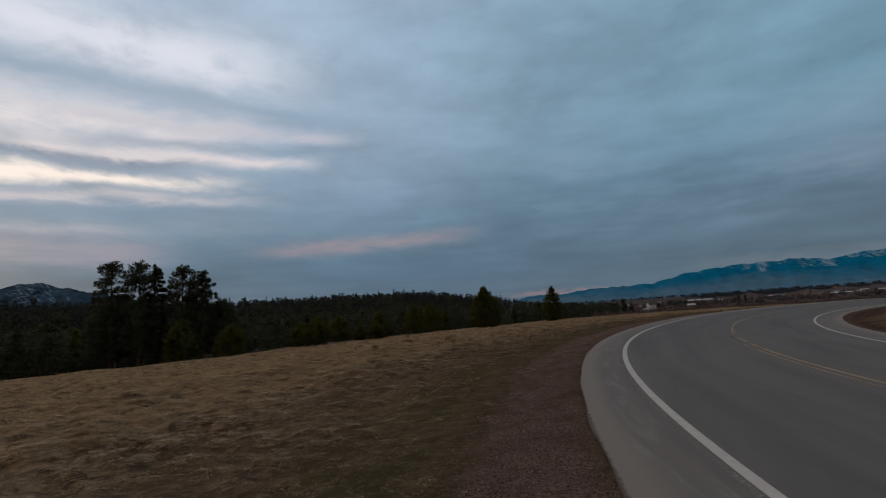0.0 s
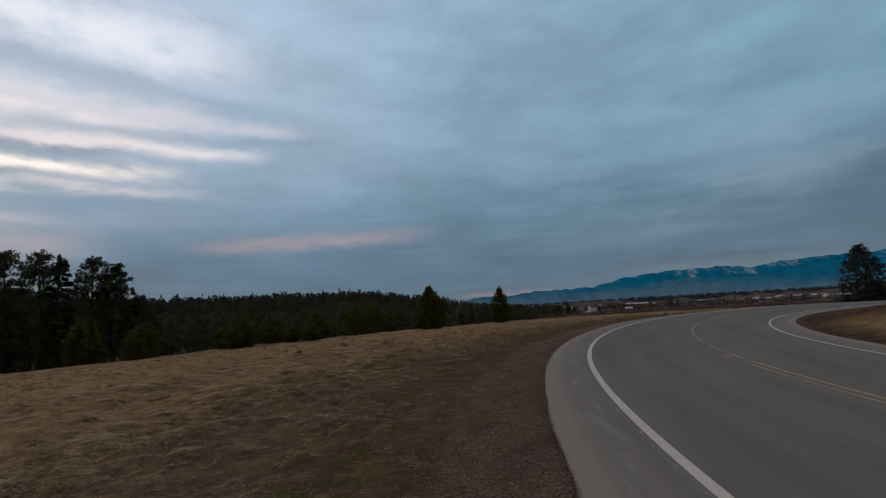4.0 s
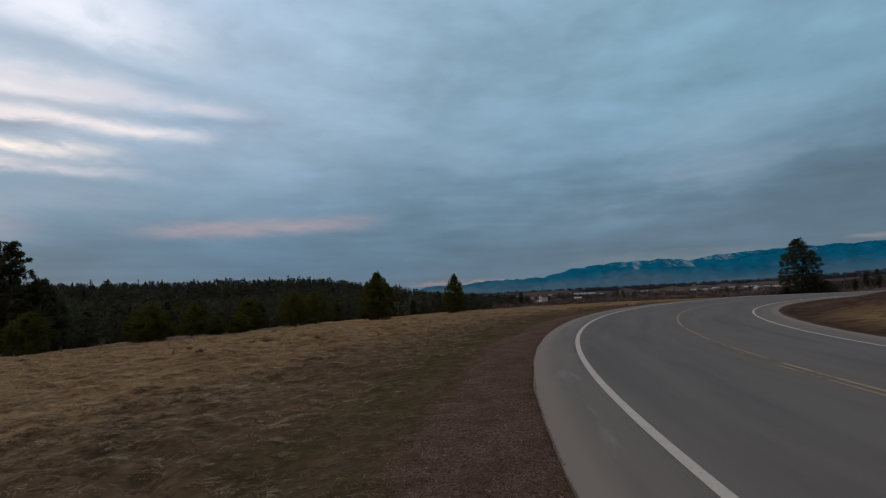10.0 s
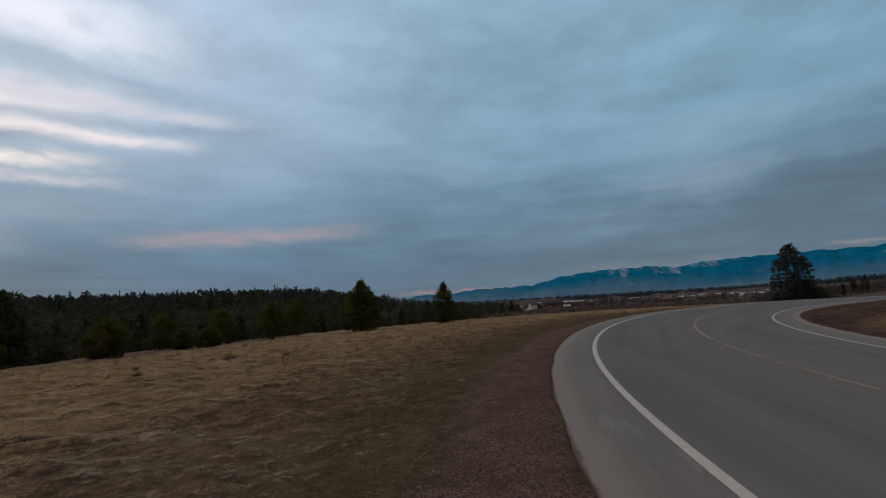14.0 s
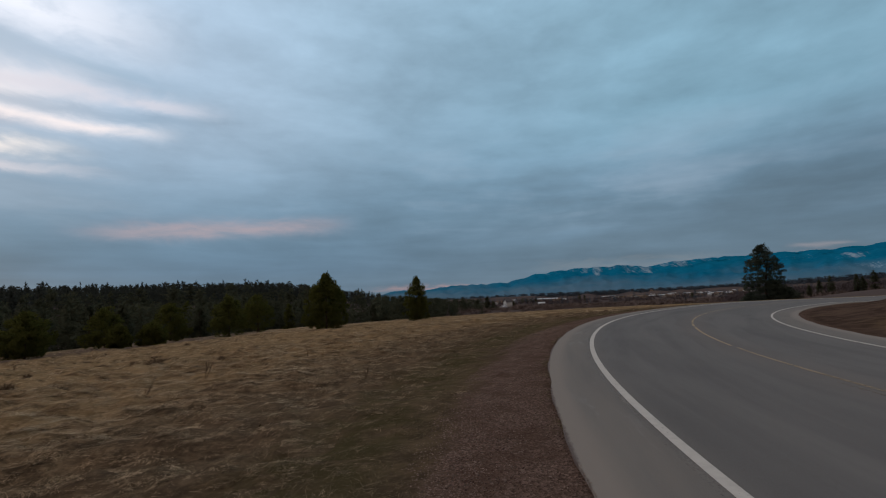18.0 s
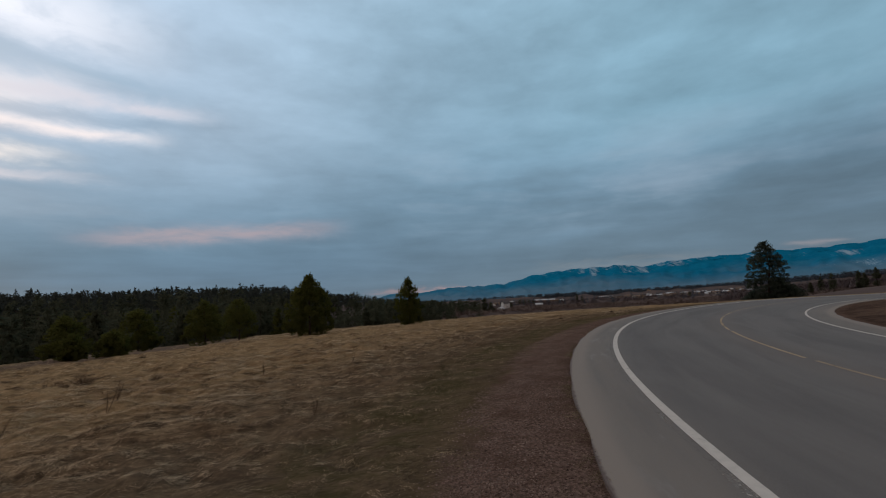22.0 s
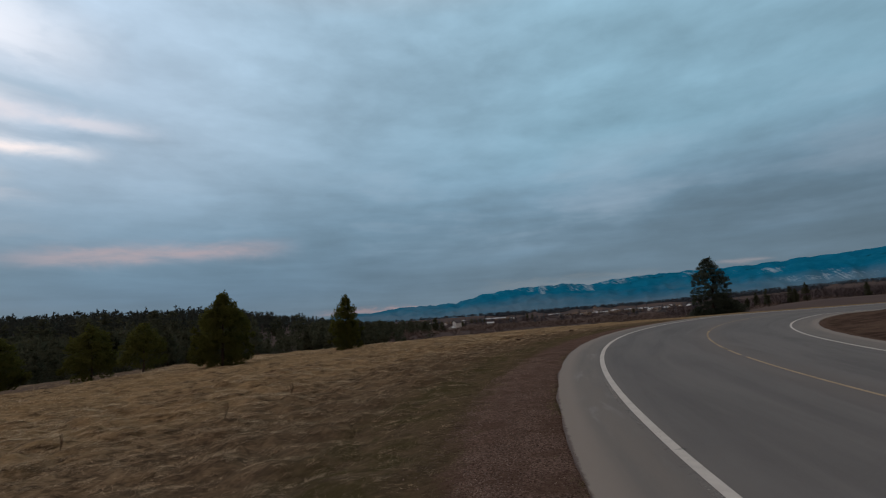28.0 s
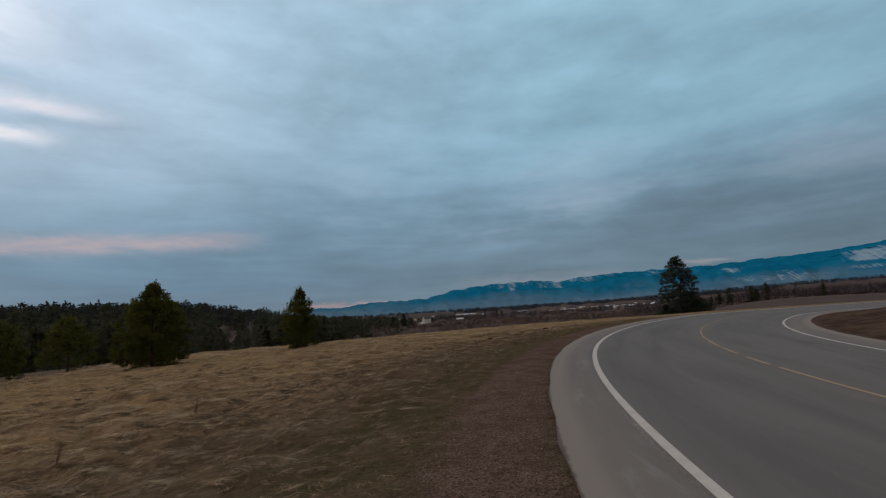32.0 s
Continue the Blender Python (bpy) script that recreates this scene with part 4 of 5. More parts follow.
for n, (az, d, top) in enumerate(((20.8, 150, 0.1), (21.6, 165, -0.4), (19.6, 140, -0.2))):
    x, y = 6.3 + d * math.sin(radians(az)), 22.0 + d * math.cos(radians(az))
    g = float(land(np.array([x]), np.array([y]))[0])
    conifer("slope_pine", x, y, 1.6 + d * math.tan(radians(top)) - g, 1.3, "slim dark pine below the brow among bare scrub", 280 + n, TALL, 50, 1200, 0.5, 0.05, 0.05, 0.1, MAT_NEEDLE_DARK, "pines below the meadow")

# dark trees standing beyond the bend to the east
for n, (az, d, h) in enumerate(((54.65, 225, 4.8), (55.45, 228, 6.2), (56.37, 222, 7.2), (58.3, 226, 6.4), (58.7, 232, 5.4), (59.56, 224, 6.8), (64.0, 240, 5.4))):
    x, y = 7.9 + d * math.sin(radians(az)), 25.0 + d * math.cos(radians(az))
    conifer("juniper", x, y, h, h * 0.19, "slim dark evergreen among brown scrub", 300 + n, BUSHY, 70, 2200, 0.36, 0.0, 0.0, 0.05, MAT_NEEDLE_DARK, "slim evergreens beyond the bend")

# dark conifers standing between the valley houses
for n, (az, d, h, wide) in enumerate(((31.7, 800, 12.0, 0.2), (32.3, 810, 10.0, 0.25), (25.1, 900, 8.5, 0.5), (25.6, 905, 8.0, 0.5), (26.2, 900, 7.5, 0.5), (26.7, 890, 7.0, 0.5), (43.5, 760, 7.0, 0.3), (24.0, 600, 7.5, 0.3))):
    x, y = 7.9 + d * math.sin(radians(az)), 25.0 + d * math.cos(radians(az))
    conifer("valley_pine", x, y, h, h * wide, "dark conifer standing between the valley houses", 330 + n, BUSHY, 40, 700, 1.0, 0.04, 0.0, 0.05, MAT_NEEDLE_DARK, "conifers among the valley houses")


def prototypes(r, kinds, limbs, sprays, size):
    """Small conifers of unit height for the far woods: a stem and a crown of sprays, some pointed, some rounded."""
    out = []
    for q in range(kinds):
        profile = (FIR, OLD, TALL, BUSHY, OLD)[q % 5]
        wide = r.uniform(0.15, 0.23)
        V, F, _, _ = crown_arrays(r, 1.0, wide, r.uniform(0.08, 0.25), limbs, sprays, size, profile, 0.05, 0.1)
        tv, tf = cone_tube([(0, 0, -0.05), (0, 0, 0.9)], [0.014, 0.004], 3)
        tf = np.concatenate([tf[:, [0, 1, 2]], tf[:, [0, 2, 3]]])
        N = crown_normals(V, 1.0, wide)
        side = tv * (60, 60, 0)
        out.append((np.concatenate([V, tv]), np.concatenate([face_outwards(V, F, N), tf + len(V)]), np.concatenate([N, side])))
    return out


def scatter(name, protos, x, y, z, h, wide, r, mat, label, category):
    """Many small plants joined into one piece of stuff."""
    VV, FF, NN, base = [], [], [], 0
    for i in range(len(x)):
        V, F, N = protos[i % len(protos)]
        a = r.uniform(0, 6.283)
        c, s = math.cos(a), math.sin(a)
        P = np.stack([(V[:, 0] * c - V[:, 1] * s) * h[i] * wide[i] + x[i], (V[:, 0] * s + V[:, 1] * c) * h[i] * wide[i] + y[i], V[:, 2] * h[i] + z[i]], 1)
        VV.append(P)
        FF.append(F + base)
        NN.append(np.stack([N[:, 0] * c - N[:, 1] * s, N[:, 0] * s + N[:, 1] * c, N[:, 2]], 1))
        base += len(P)
    me = soft_normals(mesh_of(name, np.concatenate(VV), np.concatenate(FF), mat), np.concatenate(NN))
    return tagged(new(name, me), label, category, kind="stuff")


def polar(r, n, a0, a1, d0, d1, power=1.0):
    a = np.radians(r.uniform(a0, a1, n))
    d = d0 + (d1 - d0) * r.uniform(0, 1, n) ** power
    return d * np.sin(a), d * np.cos(a), np.degrees(a), d


R = np.random.RandomState(9)
PROTO = prototypes(R, 10, 26, 96, 0.10)
PROTO_NEAR = prototypes(R, 10, 36, 260, 0.077)
# the forest that climbs to the western ridge
x, y, a, d = polar(R, 4900, -75, 14, 100, 680, 0.8)
off, s, _ = road_frame(x, y)
m = (-off > 62) & ((a < 10) | (d > 260)) & (R.uniform(0, 1, len(x)) < np.interp(a, [5, 9, 14], [1, 0.6, 0.25]))
x, y, a, d = x[m], y[m], a[m], d[m]
h = R.uniform(10.0, 15.6, len(x)) * np.where(d > 250, 1.0, 0.64) * np.interp(a, [-6, 0, 5, 12], [1, 0.88, 0.62, 0.45])
h = h * np.where(R.uniform(0, 1, len(x)) < 0.07, 1.2, 1.0)
n = d < 270
scatter("far_woods", PROTO, x[~n], y[~n], land(x[~n], y[~n]) - 0.3, h[~n], R.uniform(0.6, 1.3, (~n).sum()), R, MAT_FOREST, "dark conifer forest covering the western rise", "forest")
scatter("valley_slope_woods", PROTO_NEAR, x[n], y[n], land(x[n], y[n]) - 0.3, h[n], R.uniform(0.9, 1.5, n.sum()), R, MAT_NEEDLE_DARK, "dark conifers on the slope beyond the meadow", "forest")
# conifers below the brow east of the small pine
x, y, a, d = polar(R, 240, 8, 19.5, 115, 230)
off, s, _ = road_frame(x, y)
m = (-off > 58) & (R.uniform(0, 1, len(x)) < np.interp(a, [14, 19.5], [1, 0.35]))
x, y, a, d = x[m], y[m], a[m], d[m]
g = land(x, y)
h = np.clip(1.6 + d * np.tan(np.radians(np.interp(a, [8, 13, 19], [0.9, 0.3, -0.1]))) * R.uniform(0.6, 1.0, len(x)) - g, 3, 13) * R.uniform(0.75, 1.1, len(x))
scatter("brow_woods", PROTO_NEAR, x, y, g - 0.3, h, R.uniform(0.9, 1.5, len(x)), R, MAT_NEEDLE_DARK, "dark conifers below the eastern end of the brow", "forest")
# woods at the foot of the mountains and along the valley
PROTO_FAR = prototypes(R, 8, 16, 44, 0.17)
x, y, a, d = polar(R, 1800, 12, 85, 2450, 3150, 0.8)
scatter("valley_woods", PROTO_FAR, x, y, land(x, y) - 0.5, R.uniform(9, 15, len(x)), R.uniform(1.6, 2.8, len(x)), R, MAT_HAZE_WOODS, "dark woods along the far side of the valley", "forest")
x, y, a, d = polar(np.random.RandomState(77), 1900, 26, 60, 1950, 2350)
scatter("valley_floor_woods", PROTO_FAR, x, y, land(x, y) - 0.5, R.uniform(7, 12, len(x)), R.uniform(1.6, 2.8, len(x)), R, MAT_HAZE_WOODS, "dark woods, tinted blue by haze, on the valley floor before the mountains", "forest")
x, y, a, d = polar(R, 230, 14, 53, 480, 1350)
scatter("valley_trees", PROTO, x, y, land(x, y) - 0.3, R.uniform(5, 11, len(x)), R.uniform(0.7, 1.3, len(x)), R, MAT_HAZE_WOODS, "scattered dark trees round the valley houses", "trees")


def shrub_protos(r, kinds, twigs):
    out = []
    for _ in range(kinds):
        u = unit(r.normal(0, 1, (twigs, 3)) * (1, 1, 0.6) + (0, 0, 0.8))
        w = unit(np.cross(u, r.normal(0, 1, (twigs, 3))))
        c = r.normal(0, 0.16, (twigs, 3)) * (1.6, 1.6, 0.3) + (0, 0, 0.12)
        V, F = blades(c, u, w, r.uniform(0.4, 0.85, twigs), r.uniform(0.025, 0.06, twigs))
        N = unit(V * (1, 1, 0.8) + (0, 0, 0.15) + np.repeat(r.normal(0, 0.25, (twigs, 3)), 3, 0))
        out.append((V, face_outwards(V, F, N), N))
    return out


SHRUB = shrub_protos(R, 7, 42)
x, y, a, d = polar(R, 5200, 13, 80, 90, 640, 1.0)
off, s, _ = road_frame(x, y)
m = -off > np.interp(a, [13, 30, 44, 54, 80], [52, 34, 55, 150, 170])
x, y = x[m], y[m]
scatter("bare_scrub", SHRUB, x, y, land(x, y) - 0.1, R.uniform(1.1, 2.6, len(x)) * np.interp(np.hypot(x, y), [90, 140, 300], [0.7, 1.0, 1.4]), R.uniform(1.0, 1.9, len(x)), R, MAT_TWIG, "leafless brown scrub filling the valley below the road", "scrub")

# leafless woods: a belt beyond the field to the east, and trees between the houses of the town
x, y, a, d = polar(R, 1900, 47, 84, 245, 420, 1.0)
x, y = x + 7.9, y + 25.0
scatter("bare_woods", SHRUB, x, y, land(x, y) - 0.2, R.uniform(4.5, 7.5, len(x)), R.uniform(0.5, 0.9, len(x)), R, MAT_BARE_WOODS, "leafless reddish-brown trees in a belt beyond the field", "trees")
x, y, a, d = polar(R, 900, 16, 53, 620, 1350, 1.0)
scatter("town_trees", SHRUB, x, y, land(x, y) - 0.2, R.uniform(4.0, 8.0, len(x)), R.uniform(0.7, 1.3, len(x)), R, MAT_BARE_WOODS, "leafless brown trees between the valley houses", "trees")

# ------------------------------------------------------------------ mountains


def build_mountain(name, az, top, mat, d0, d1, label, seed, rough, snow_at=()):
    """A range as a real slope: rising from d0 to its ridge at d1 metres, with spurs and gullies."""
    a = np.linspace(az[0], az[-1], 420)
    crest = np.interp(a, az, top)
    v = np.linspace(0, 1, 46)
    A, Vv = np.meshgrid(a, v, indexing="ij")
    C = np.repeat(crest[:, None], len(v), 1)
    spur = waves(A * 40, Vv * 420, seed, 260, 5)
    ridge = np.abs(waves(A * 40, Vv * 300, seed + 1, 210, 4))
    D = d0 + (d1 - d0) * Vv + 130 * spur * Vv
    prof = np.where(Vv < 0.9, smooth01(Vv, -0.25, 1.0), 1.0)
    prof = (prof - prof[0, 0]) / (1 - prof[0, 0])
    H = D * np.tan(np.radians(C)) * prof
    H = H + rough * (spur * 0.5 - ridge) * np.sin(np.clip(Vv, 0, 1) * 3.1416) * 30
    H = H + rough * waves(A * 40, A * 0, seed + 3, 90, 5) * 9 * Vv
    last = Vv > 0.97
    H = np.where(last, H * 0.6, H)
    X, Y = D * np.sin(np.radians(A)), D * np.cos(np.radians(A))
    base = np.minimum(land(X[:, :1], Y[:, :1], False), 0) - 25
    Z = np.maximum(H + 1.6, base)
    Z[:, 0] = base[:, 0]
    snow = np.zeros_like(A)
    for sa, sw, lo, hi, gain in snow_at:
        e = np.degrees(np.arctan2(Z, D))
        snow = np.maximum(snow, gain * np.exp(-((A - sa) / sw) ** 2) * smooth01(e, lo, lo + 0.25) * smooth01(e, hi + 0.25, hi))
    P = np.stack([X.ravel(), Y.ravel(), Z.ravel()], 1)
    me = mesh_of(name, P, grid_faces(len(a), len(v))[:, ::-1], mat, {"snow": snow.ravel()}, True)
    return tagged(new(name, me), label, "mountain", kind="structure")


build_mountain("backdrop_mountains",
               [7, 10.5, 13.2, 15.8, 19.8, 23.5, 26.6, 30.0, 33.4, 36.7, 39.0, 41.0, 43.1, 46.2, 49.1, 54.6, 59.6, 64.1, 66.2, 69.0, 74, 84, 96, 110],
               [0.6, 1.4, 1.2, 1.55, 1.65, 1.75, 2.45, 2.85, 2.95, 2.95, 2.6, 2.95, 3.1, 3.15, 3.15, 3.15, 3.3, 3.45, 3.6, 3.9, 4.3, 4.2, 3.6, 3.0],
               MAT_MOUNTAIN, 3000, 4350, "forested mountain range, tinted blue by haze, with old snow in its gullies", 31, 1.0,
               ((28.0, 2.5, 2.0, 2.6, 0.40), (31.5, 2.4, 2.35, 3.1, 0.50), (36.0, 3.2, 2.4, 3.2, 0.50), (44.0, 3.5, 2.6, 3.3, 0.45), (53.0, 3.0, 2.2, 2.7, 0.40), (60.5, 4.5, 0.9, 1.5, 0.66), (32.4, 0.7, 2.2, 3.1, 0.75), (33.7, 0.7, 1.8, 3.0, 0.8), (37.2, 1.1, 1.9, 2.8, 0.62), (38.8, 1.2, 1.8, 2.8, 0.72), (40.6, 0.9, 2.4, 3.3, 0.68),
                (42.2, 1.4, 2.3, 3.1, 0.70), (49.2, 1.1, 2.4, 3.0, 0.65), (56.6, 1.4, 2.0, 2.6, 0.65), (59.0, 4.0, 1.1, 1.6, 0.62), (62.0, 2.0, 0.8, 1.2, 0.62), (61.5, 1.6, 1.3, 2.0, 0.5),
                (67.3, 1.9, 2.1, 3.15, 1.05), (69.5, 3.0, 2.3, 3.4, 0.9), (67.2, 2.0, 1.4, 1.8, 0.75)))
build_mountain("backdrop_hill", [-80, -60, -52, -46, -43.2, -41.6, -40.4, -39.4, -36.8, -33, -28], [3.5, 4.0, 4.2, 4.4, 4.75, 5.15, 5.2, 4.8, 4.2, 3.4, 2.4], MAT_HILL, 2300, 3200, "distant wooded hill dusted with snow", 47, 0.8, ((-41.0, 4.5, 3.2, 5.2, 0.55),))
# low wooded hills close the view behind the camera
build_mountain("backdrop_hills_behind", [100, 130, 160, 190, 220, 250, 285], [2.8, 2.2, 2.6, 2.0, 2.5, 3.0, 3.4], MAT_HILL, 2300, 3200, "distant low wooded hills", 53, 0.8)

# ------------------------------------------------------------------ buildings in the valley
MAT_WALLS = [simple("pale_siding", (0.25, 0.225, 0.205), (0.36, 0.33, 0.305), 0.4), simple("tan_siding", (0.20, 0.15, 0.11), (0.29, 0.22, 0.17), 0.4), simple("white_siding", (0.40, 0.40, 0.40), (0.55, 0.545, 0.54), 0.4)]
MAT_ROOFS = [simple("dark_roof", (0.06, 0.06, 0.07), (0.12, 0.11, 0.11), 0.5), simple("pale_metal_roof", (0.36, 0.37, 0.39), (0.50, 0.51, 0.53), 0.1, 0.6), simple("brown_roof", (0.12, 0.09, 0.07), (0.2, 0.15, 0.12), 0.5)]
MAT_GLASS = simple("dark_window_glass", (0.02, 0.025, 0.03), (0.05, 0.06, 0.07), 1.0, 0.2)


def box(bm, x0, x1, y0, y1, z0, z1):
    v = [bm.verts.new(p) for p in ((x0, y0, z0), (x1, y0, z0), (x1, y1, z0), (x0, y1, z0), (x0, y0, z1), (x1, y0, z1), (x1, y1, z1), (x0, y1, z1))]
    for f in ((0, 3, 2, 1), (4, 5, 6, 7), (0, 1, 5, 4), (1, 2, 6, 5), (2, 3, 7, 6), (3, 0, 4, 7)):
        bm.faces.new([v[i] for i in f])


def house(name, x, y, w, dp, h, pitch, turn, wall, roof, label, category, group="", windows=3):
    """A gabled building: walls with gables, a roof with eaves, windows and a door in the long sides."""
    z = float(land(np.array([x]), np.array([y]))[0])
    ob = thing(name, pose(x, y, z - 0.4, 0, 0, turn), label, category, group)
    bm = bmesh.new()
    hw, hd = w / 2, dp / 2
    top = h + hd * pitch
    a = [bm.verts.new(p) for p in ((-hw, -hd, 0), (hw, -hd, 0), (hw, hd, 0), (-hw, hd, 0), (-hw, -hd, h), (hw, -hd, h), (hw, hd, h), (-hw, hd, h), (-hw, 0, top), (hw, 0, top))]
    for f in ((0, 1, 5, 4), (2, 3, 7, 6), (1, 2, 6, 9, 5), (3, 0, 4, 8, 7)):
        bm.faces.new([a[i] for i in f])
    part("wall", bm, wall, ob)
    bm = bmesh.new()
    e, t = 0.5, 0.25
    for sgn in (-1, 1):
        rows = []
        for px in (-hw - e, hw + e):
            rows += [(px, 0, top + t), (px, sgn * (hd + e), h - e * pitch + t), (px, sgn * (hd + e), h - e * pitch), (px, 0, top + 0.02)]
        v = [bm.verts.new(p) for p in rows]
        for f in ((0, 1, 5, 4), (1, 2, 6, 5), (2, 3, 7, 6), (0, 3, 2, 1), (4, 5, 6, 7)):
            bm.faces.new([v[i] for i in f])
    part("roof", bm, roof, ob)
    for sgn in (-1, 1):
        for i in range(windows):
            cx = -hw + w * (i + 0.7) / (windows + 0.4)
            bm = bmesh.new()
            box(bm, cx - 0.6, cx + 0.6, min(sgn * (hd - 0.05), sgn * (hd + 0.06)), max(sgn * (hd - 0.05), sgn * (hd + 0.06)), 1.3, 2.6)
            part("window", bm, MAT_GLASS, ob)
        bm = bmesh.new()
        cx = hw - w * 0.12
        box(bm, cx - 0.5, cx + 0.5, min(sgn * (hd - 0.05), sgn * (hd + 0.07)), max(sgn * (hd - 0.05), sgn * (hd + 0.07)), 0.4, 2.5)
        part("door", bm, MAT_ROOFS[2], ob)
    return ob


def at(az, d, ex=1.9, ey=10.3):
    return ex + d * math.sin(radians(az)), ey + d * math.cos(radians(az))


bx, by = at(27.9, 1130)
house("barn", bx, by, 46, 18, 4.0, 0.25, -24, MAT_WALLS[1], MAT_ROOFS[1], "long low barn with a pale metal roof in the valley", "barn", windows=6)
bx, by = at(26.6, 1150)
house("barn", bx, by, 24, 12, 3.5, 0.35, -35, MAT_WALLS[1], MAT_ROOFS[0], "dark-roofed farm shed beside the long barn", "barn", windows=2)
R = np.random.RandomState(17)
# a white house close to the brow
bx, by = at(23.3, 430)
house("white_house", bx, by, 6, 5, 7.0, 0.8, 10, MAT_WALLS[2], MAT_ROOFS[0], "white two-storey house among bare trees", "house")
bx, by = at(22.7, 410)
house("white_house", bx, by, 5, 4, 2.6, 0.5, 40, MAT_WALLS[2], MAT_ROOFS[1], "small white outbuilding with a pale roof", "house", windows=1)
bx, by = at(27.2, 560)
house("white_house", bx, by, 7, 5, 3.0, 0.5, -20, MAT_WALLS[0], MAT_ROOFS[1], "small pale house with a metal roof among scrub", "house", windows=2)
for i in range(96):
    az = R.choice([R.uniform(20, 30), R.uniform(34, 50), R.uniform(37, 46), R.uniform(41, 50)])
    d = R.uniform(850, 1350)
    bx, by = at(az, d)
    w = R.uniform(6, 11)
    j = R.choice([0, 1, 1, 1, 2])
    roof = MAT_ROOFS[1] if R.uniform() < 0.25 else MAT_ROOFS[R.choice([0, 2])]
    house("town_house", bx, by, w, R.uniform(6, 9), R.uniform(2.6, 3.6), R.uniform(0.35, 0.6), R.uniform(0, 180), MAT_WALLS[j], roof,
          ("pale" if j == 0 else "tan" if j == 1 else "white") + " house with a " + ("pale metal" if roof is MAT_ROOFS[1] else "dark") + " roof in the valley town", "house", "houses of the valley town", 2)
for az, d, w in ((42.6, 1080, 12), (40.2, 1000, 10), (41.3, 1150, 13), (45.2, 1050, 11), (35.0, 1250, 20)):
    bx, by = at(az, d)
    house("warehouse", bx, by, w, 11, 3.4, 0.2, -az + R.uniform(-25, 25), MAT_WALLS[0], MAT_ROOFS[1], "long pale warehouse with a light metal roof", "warehouse", "warehouses of the valley town", 5)

# ------------------------------------------------------------------ meadow and shoulder


def bent_blades(c, u, up, w, length, width):
    """Grass blades of two pieces: rising, then bent over."""
    mid = c + (u * 0.35 + up * 0.65) * (length * 0.5)[:, None]
    tip = mid + (u * 0.95 + up * 0.02) * (length * 0.55)[:, None]
    hw = w * (width / 2)[:, None]
    V = np.stack([c - hw, c + hw, mid + hw * 0.7, mid - hw * 0.7, tip], 1).reshape(-1, 3)
    b = np.arange(len(c))[:, None] * 5
    F = np.concatenate([b + [0, 1, 2], b + [3, 2, 4]])
    return V, F


def age(x, y, d):
    """How bleached the grass is: browner near the road and in patches."""
    return np.clip(0.40 + 0.43 * smooth01(d, 2.0, 9.0) + 0.14 * smooth01(d, 10.0, 20.0) + 0.30 * waves(x, y, 33, 4.5, 3), 0.02, 1.0)


def tufts(r, x, y, d, blades_each, spread, length, width, rise, lay_mean, lay_noise, jitter, pale=None, scale=1.0):
    """Clumps of bent blades at the given places, laid over by snow and wind."""
    n, m = len(x), blades_each
    z = land(x, y)
    size = np.repeat(r.uniform(0.6, 1.35, n) * scale, m)
    lay0 = lay_mean + lay_noise * waves(x, y, 14, 5.0, 3) + r.normal(0, 0.35, n)
    X, Y, Z, L = (np.repeat(v, m) for v in (x, y, z, lay0))
    k = len(X)
    lay = L + r.normal(0, jitter, k)
    u = np.stack([np.cos(lay), np.sin(lay), np.zeros(k)], 1)
    w = np.stack([-np.sin(lay), np.cos(lay), np.zeros(k)], 1)
    c = np.stack([X + r.normal(0, spread, k) * size, Y + r.normal(0, spread, k) * size, Z - 0.015], 1)
    up = np.stack([np.zeros(k), np.zeros(k), r.uniform(*rise, k)], 1)
    V, F = bent_blades(c, u, up, w, r.uniform(*length, k) * size, r.uniform(*width, k) * (1 + np.repeat(d, m) / 14))
    # blades take the light of the tuft that they form
    e = 0.08
    slope = np.stack([(land(x - e, y) - land(x + e, y)) / (2 * e), (land(x, y - e) - land(x, y + e)) / (2 * e), np.ones(n)], 1)
    N = unit(np.repeat(slope, m, 0) + 0.5 * u + r.normal(0, 0.32, (k, 3)))
    N = np.repeat(N, 5, 0)
    F = face_outwards(V, F, N)
    tone = r.uniform(0, 1, n) if pale is None else np.clip(pale + r.normal(0, 0.36, n), 0, 1)
    return V, F, np.repeat(tone, m * 5), N


def meadow_places(r, n, x0, x1, y0, y1, dmin, dmax):
    x, y = r.uniform(x0, x1, n), r.uniform(y0, y1, n)
    off, s, _ = road_frame(x, y)
    d = -off - SHOULDER
    brow = np.interp(x, [-60, -30, -12, 6, 20, 34, 60], [31, 31, 31, 36, 25, 15, 13]) + 20
    m = (d > dmin) & (d < np.minimum(dmax, brow))
    return x[m], y[m], d[m]


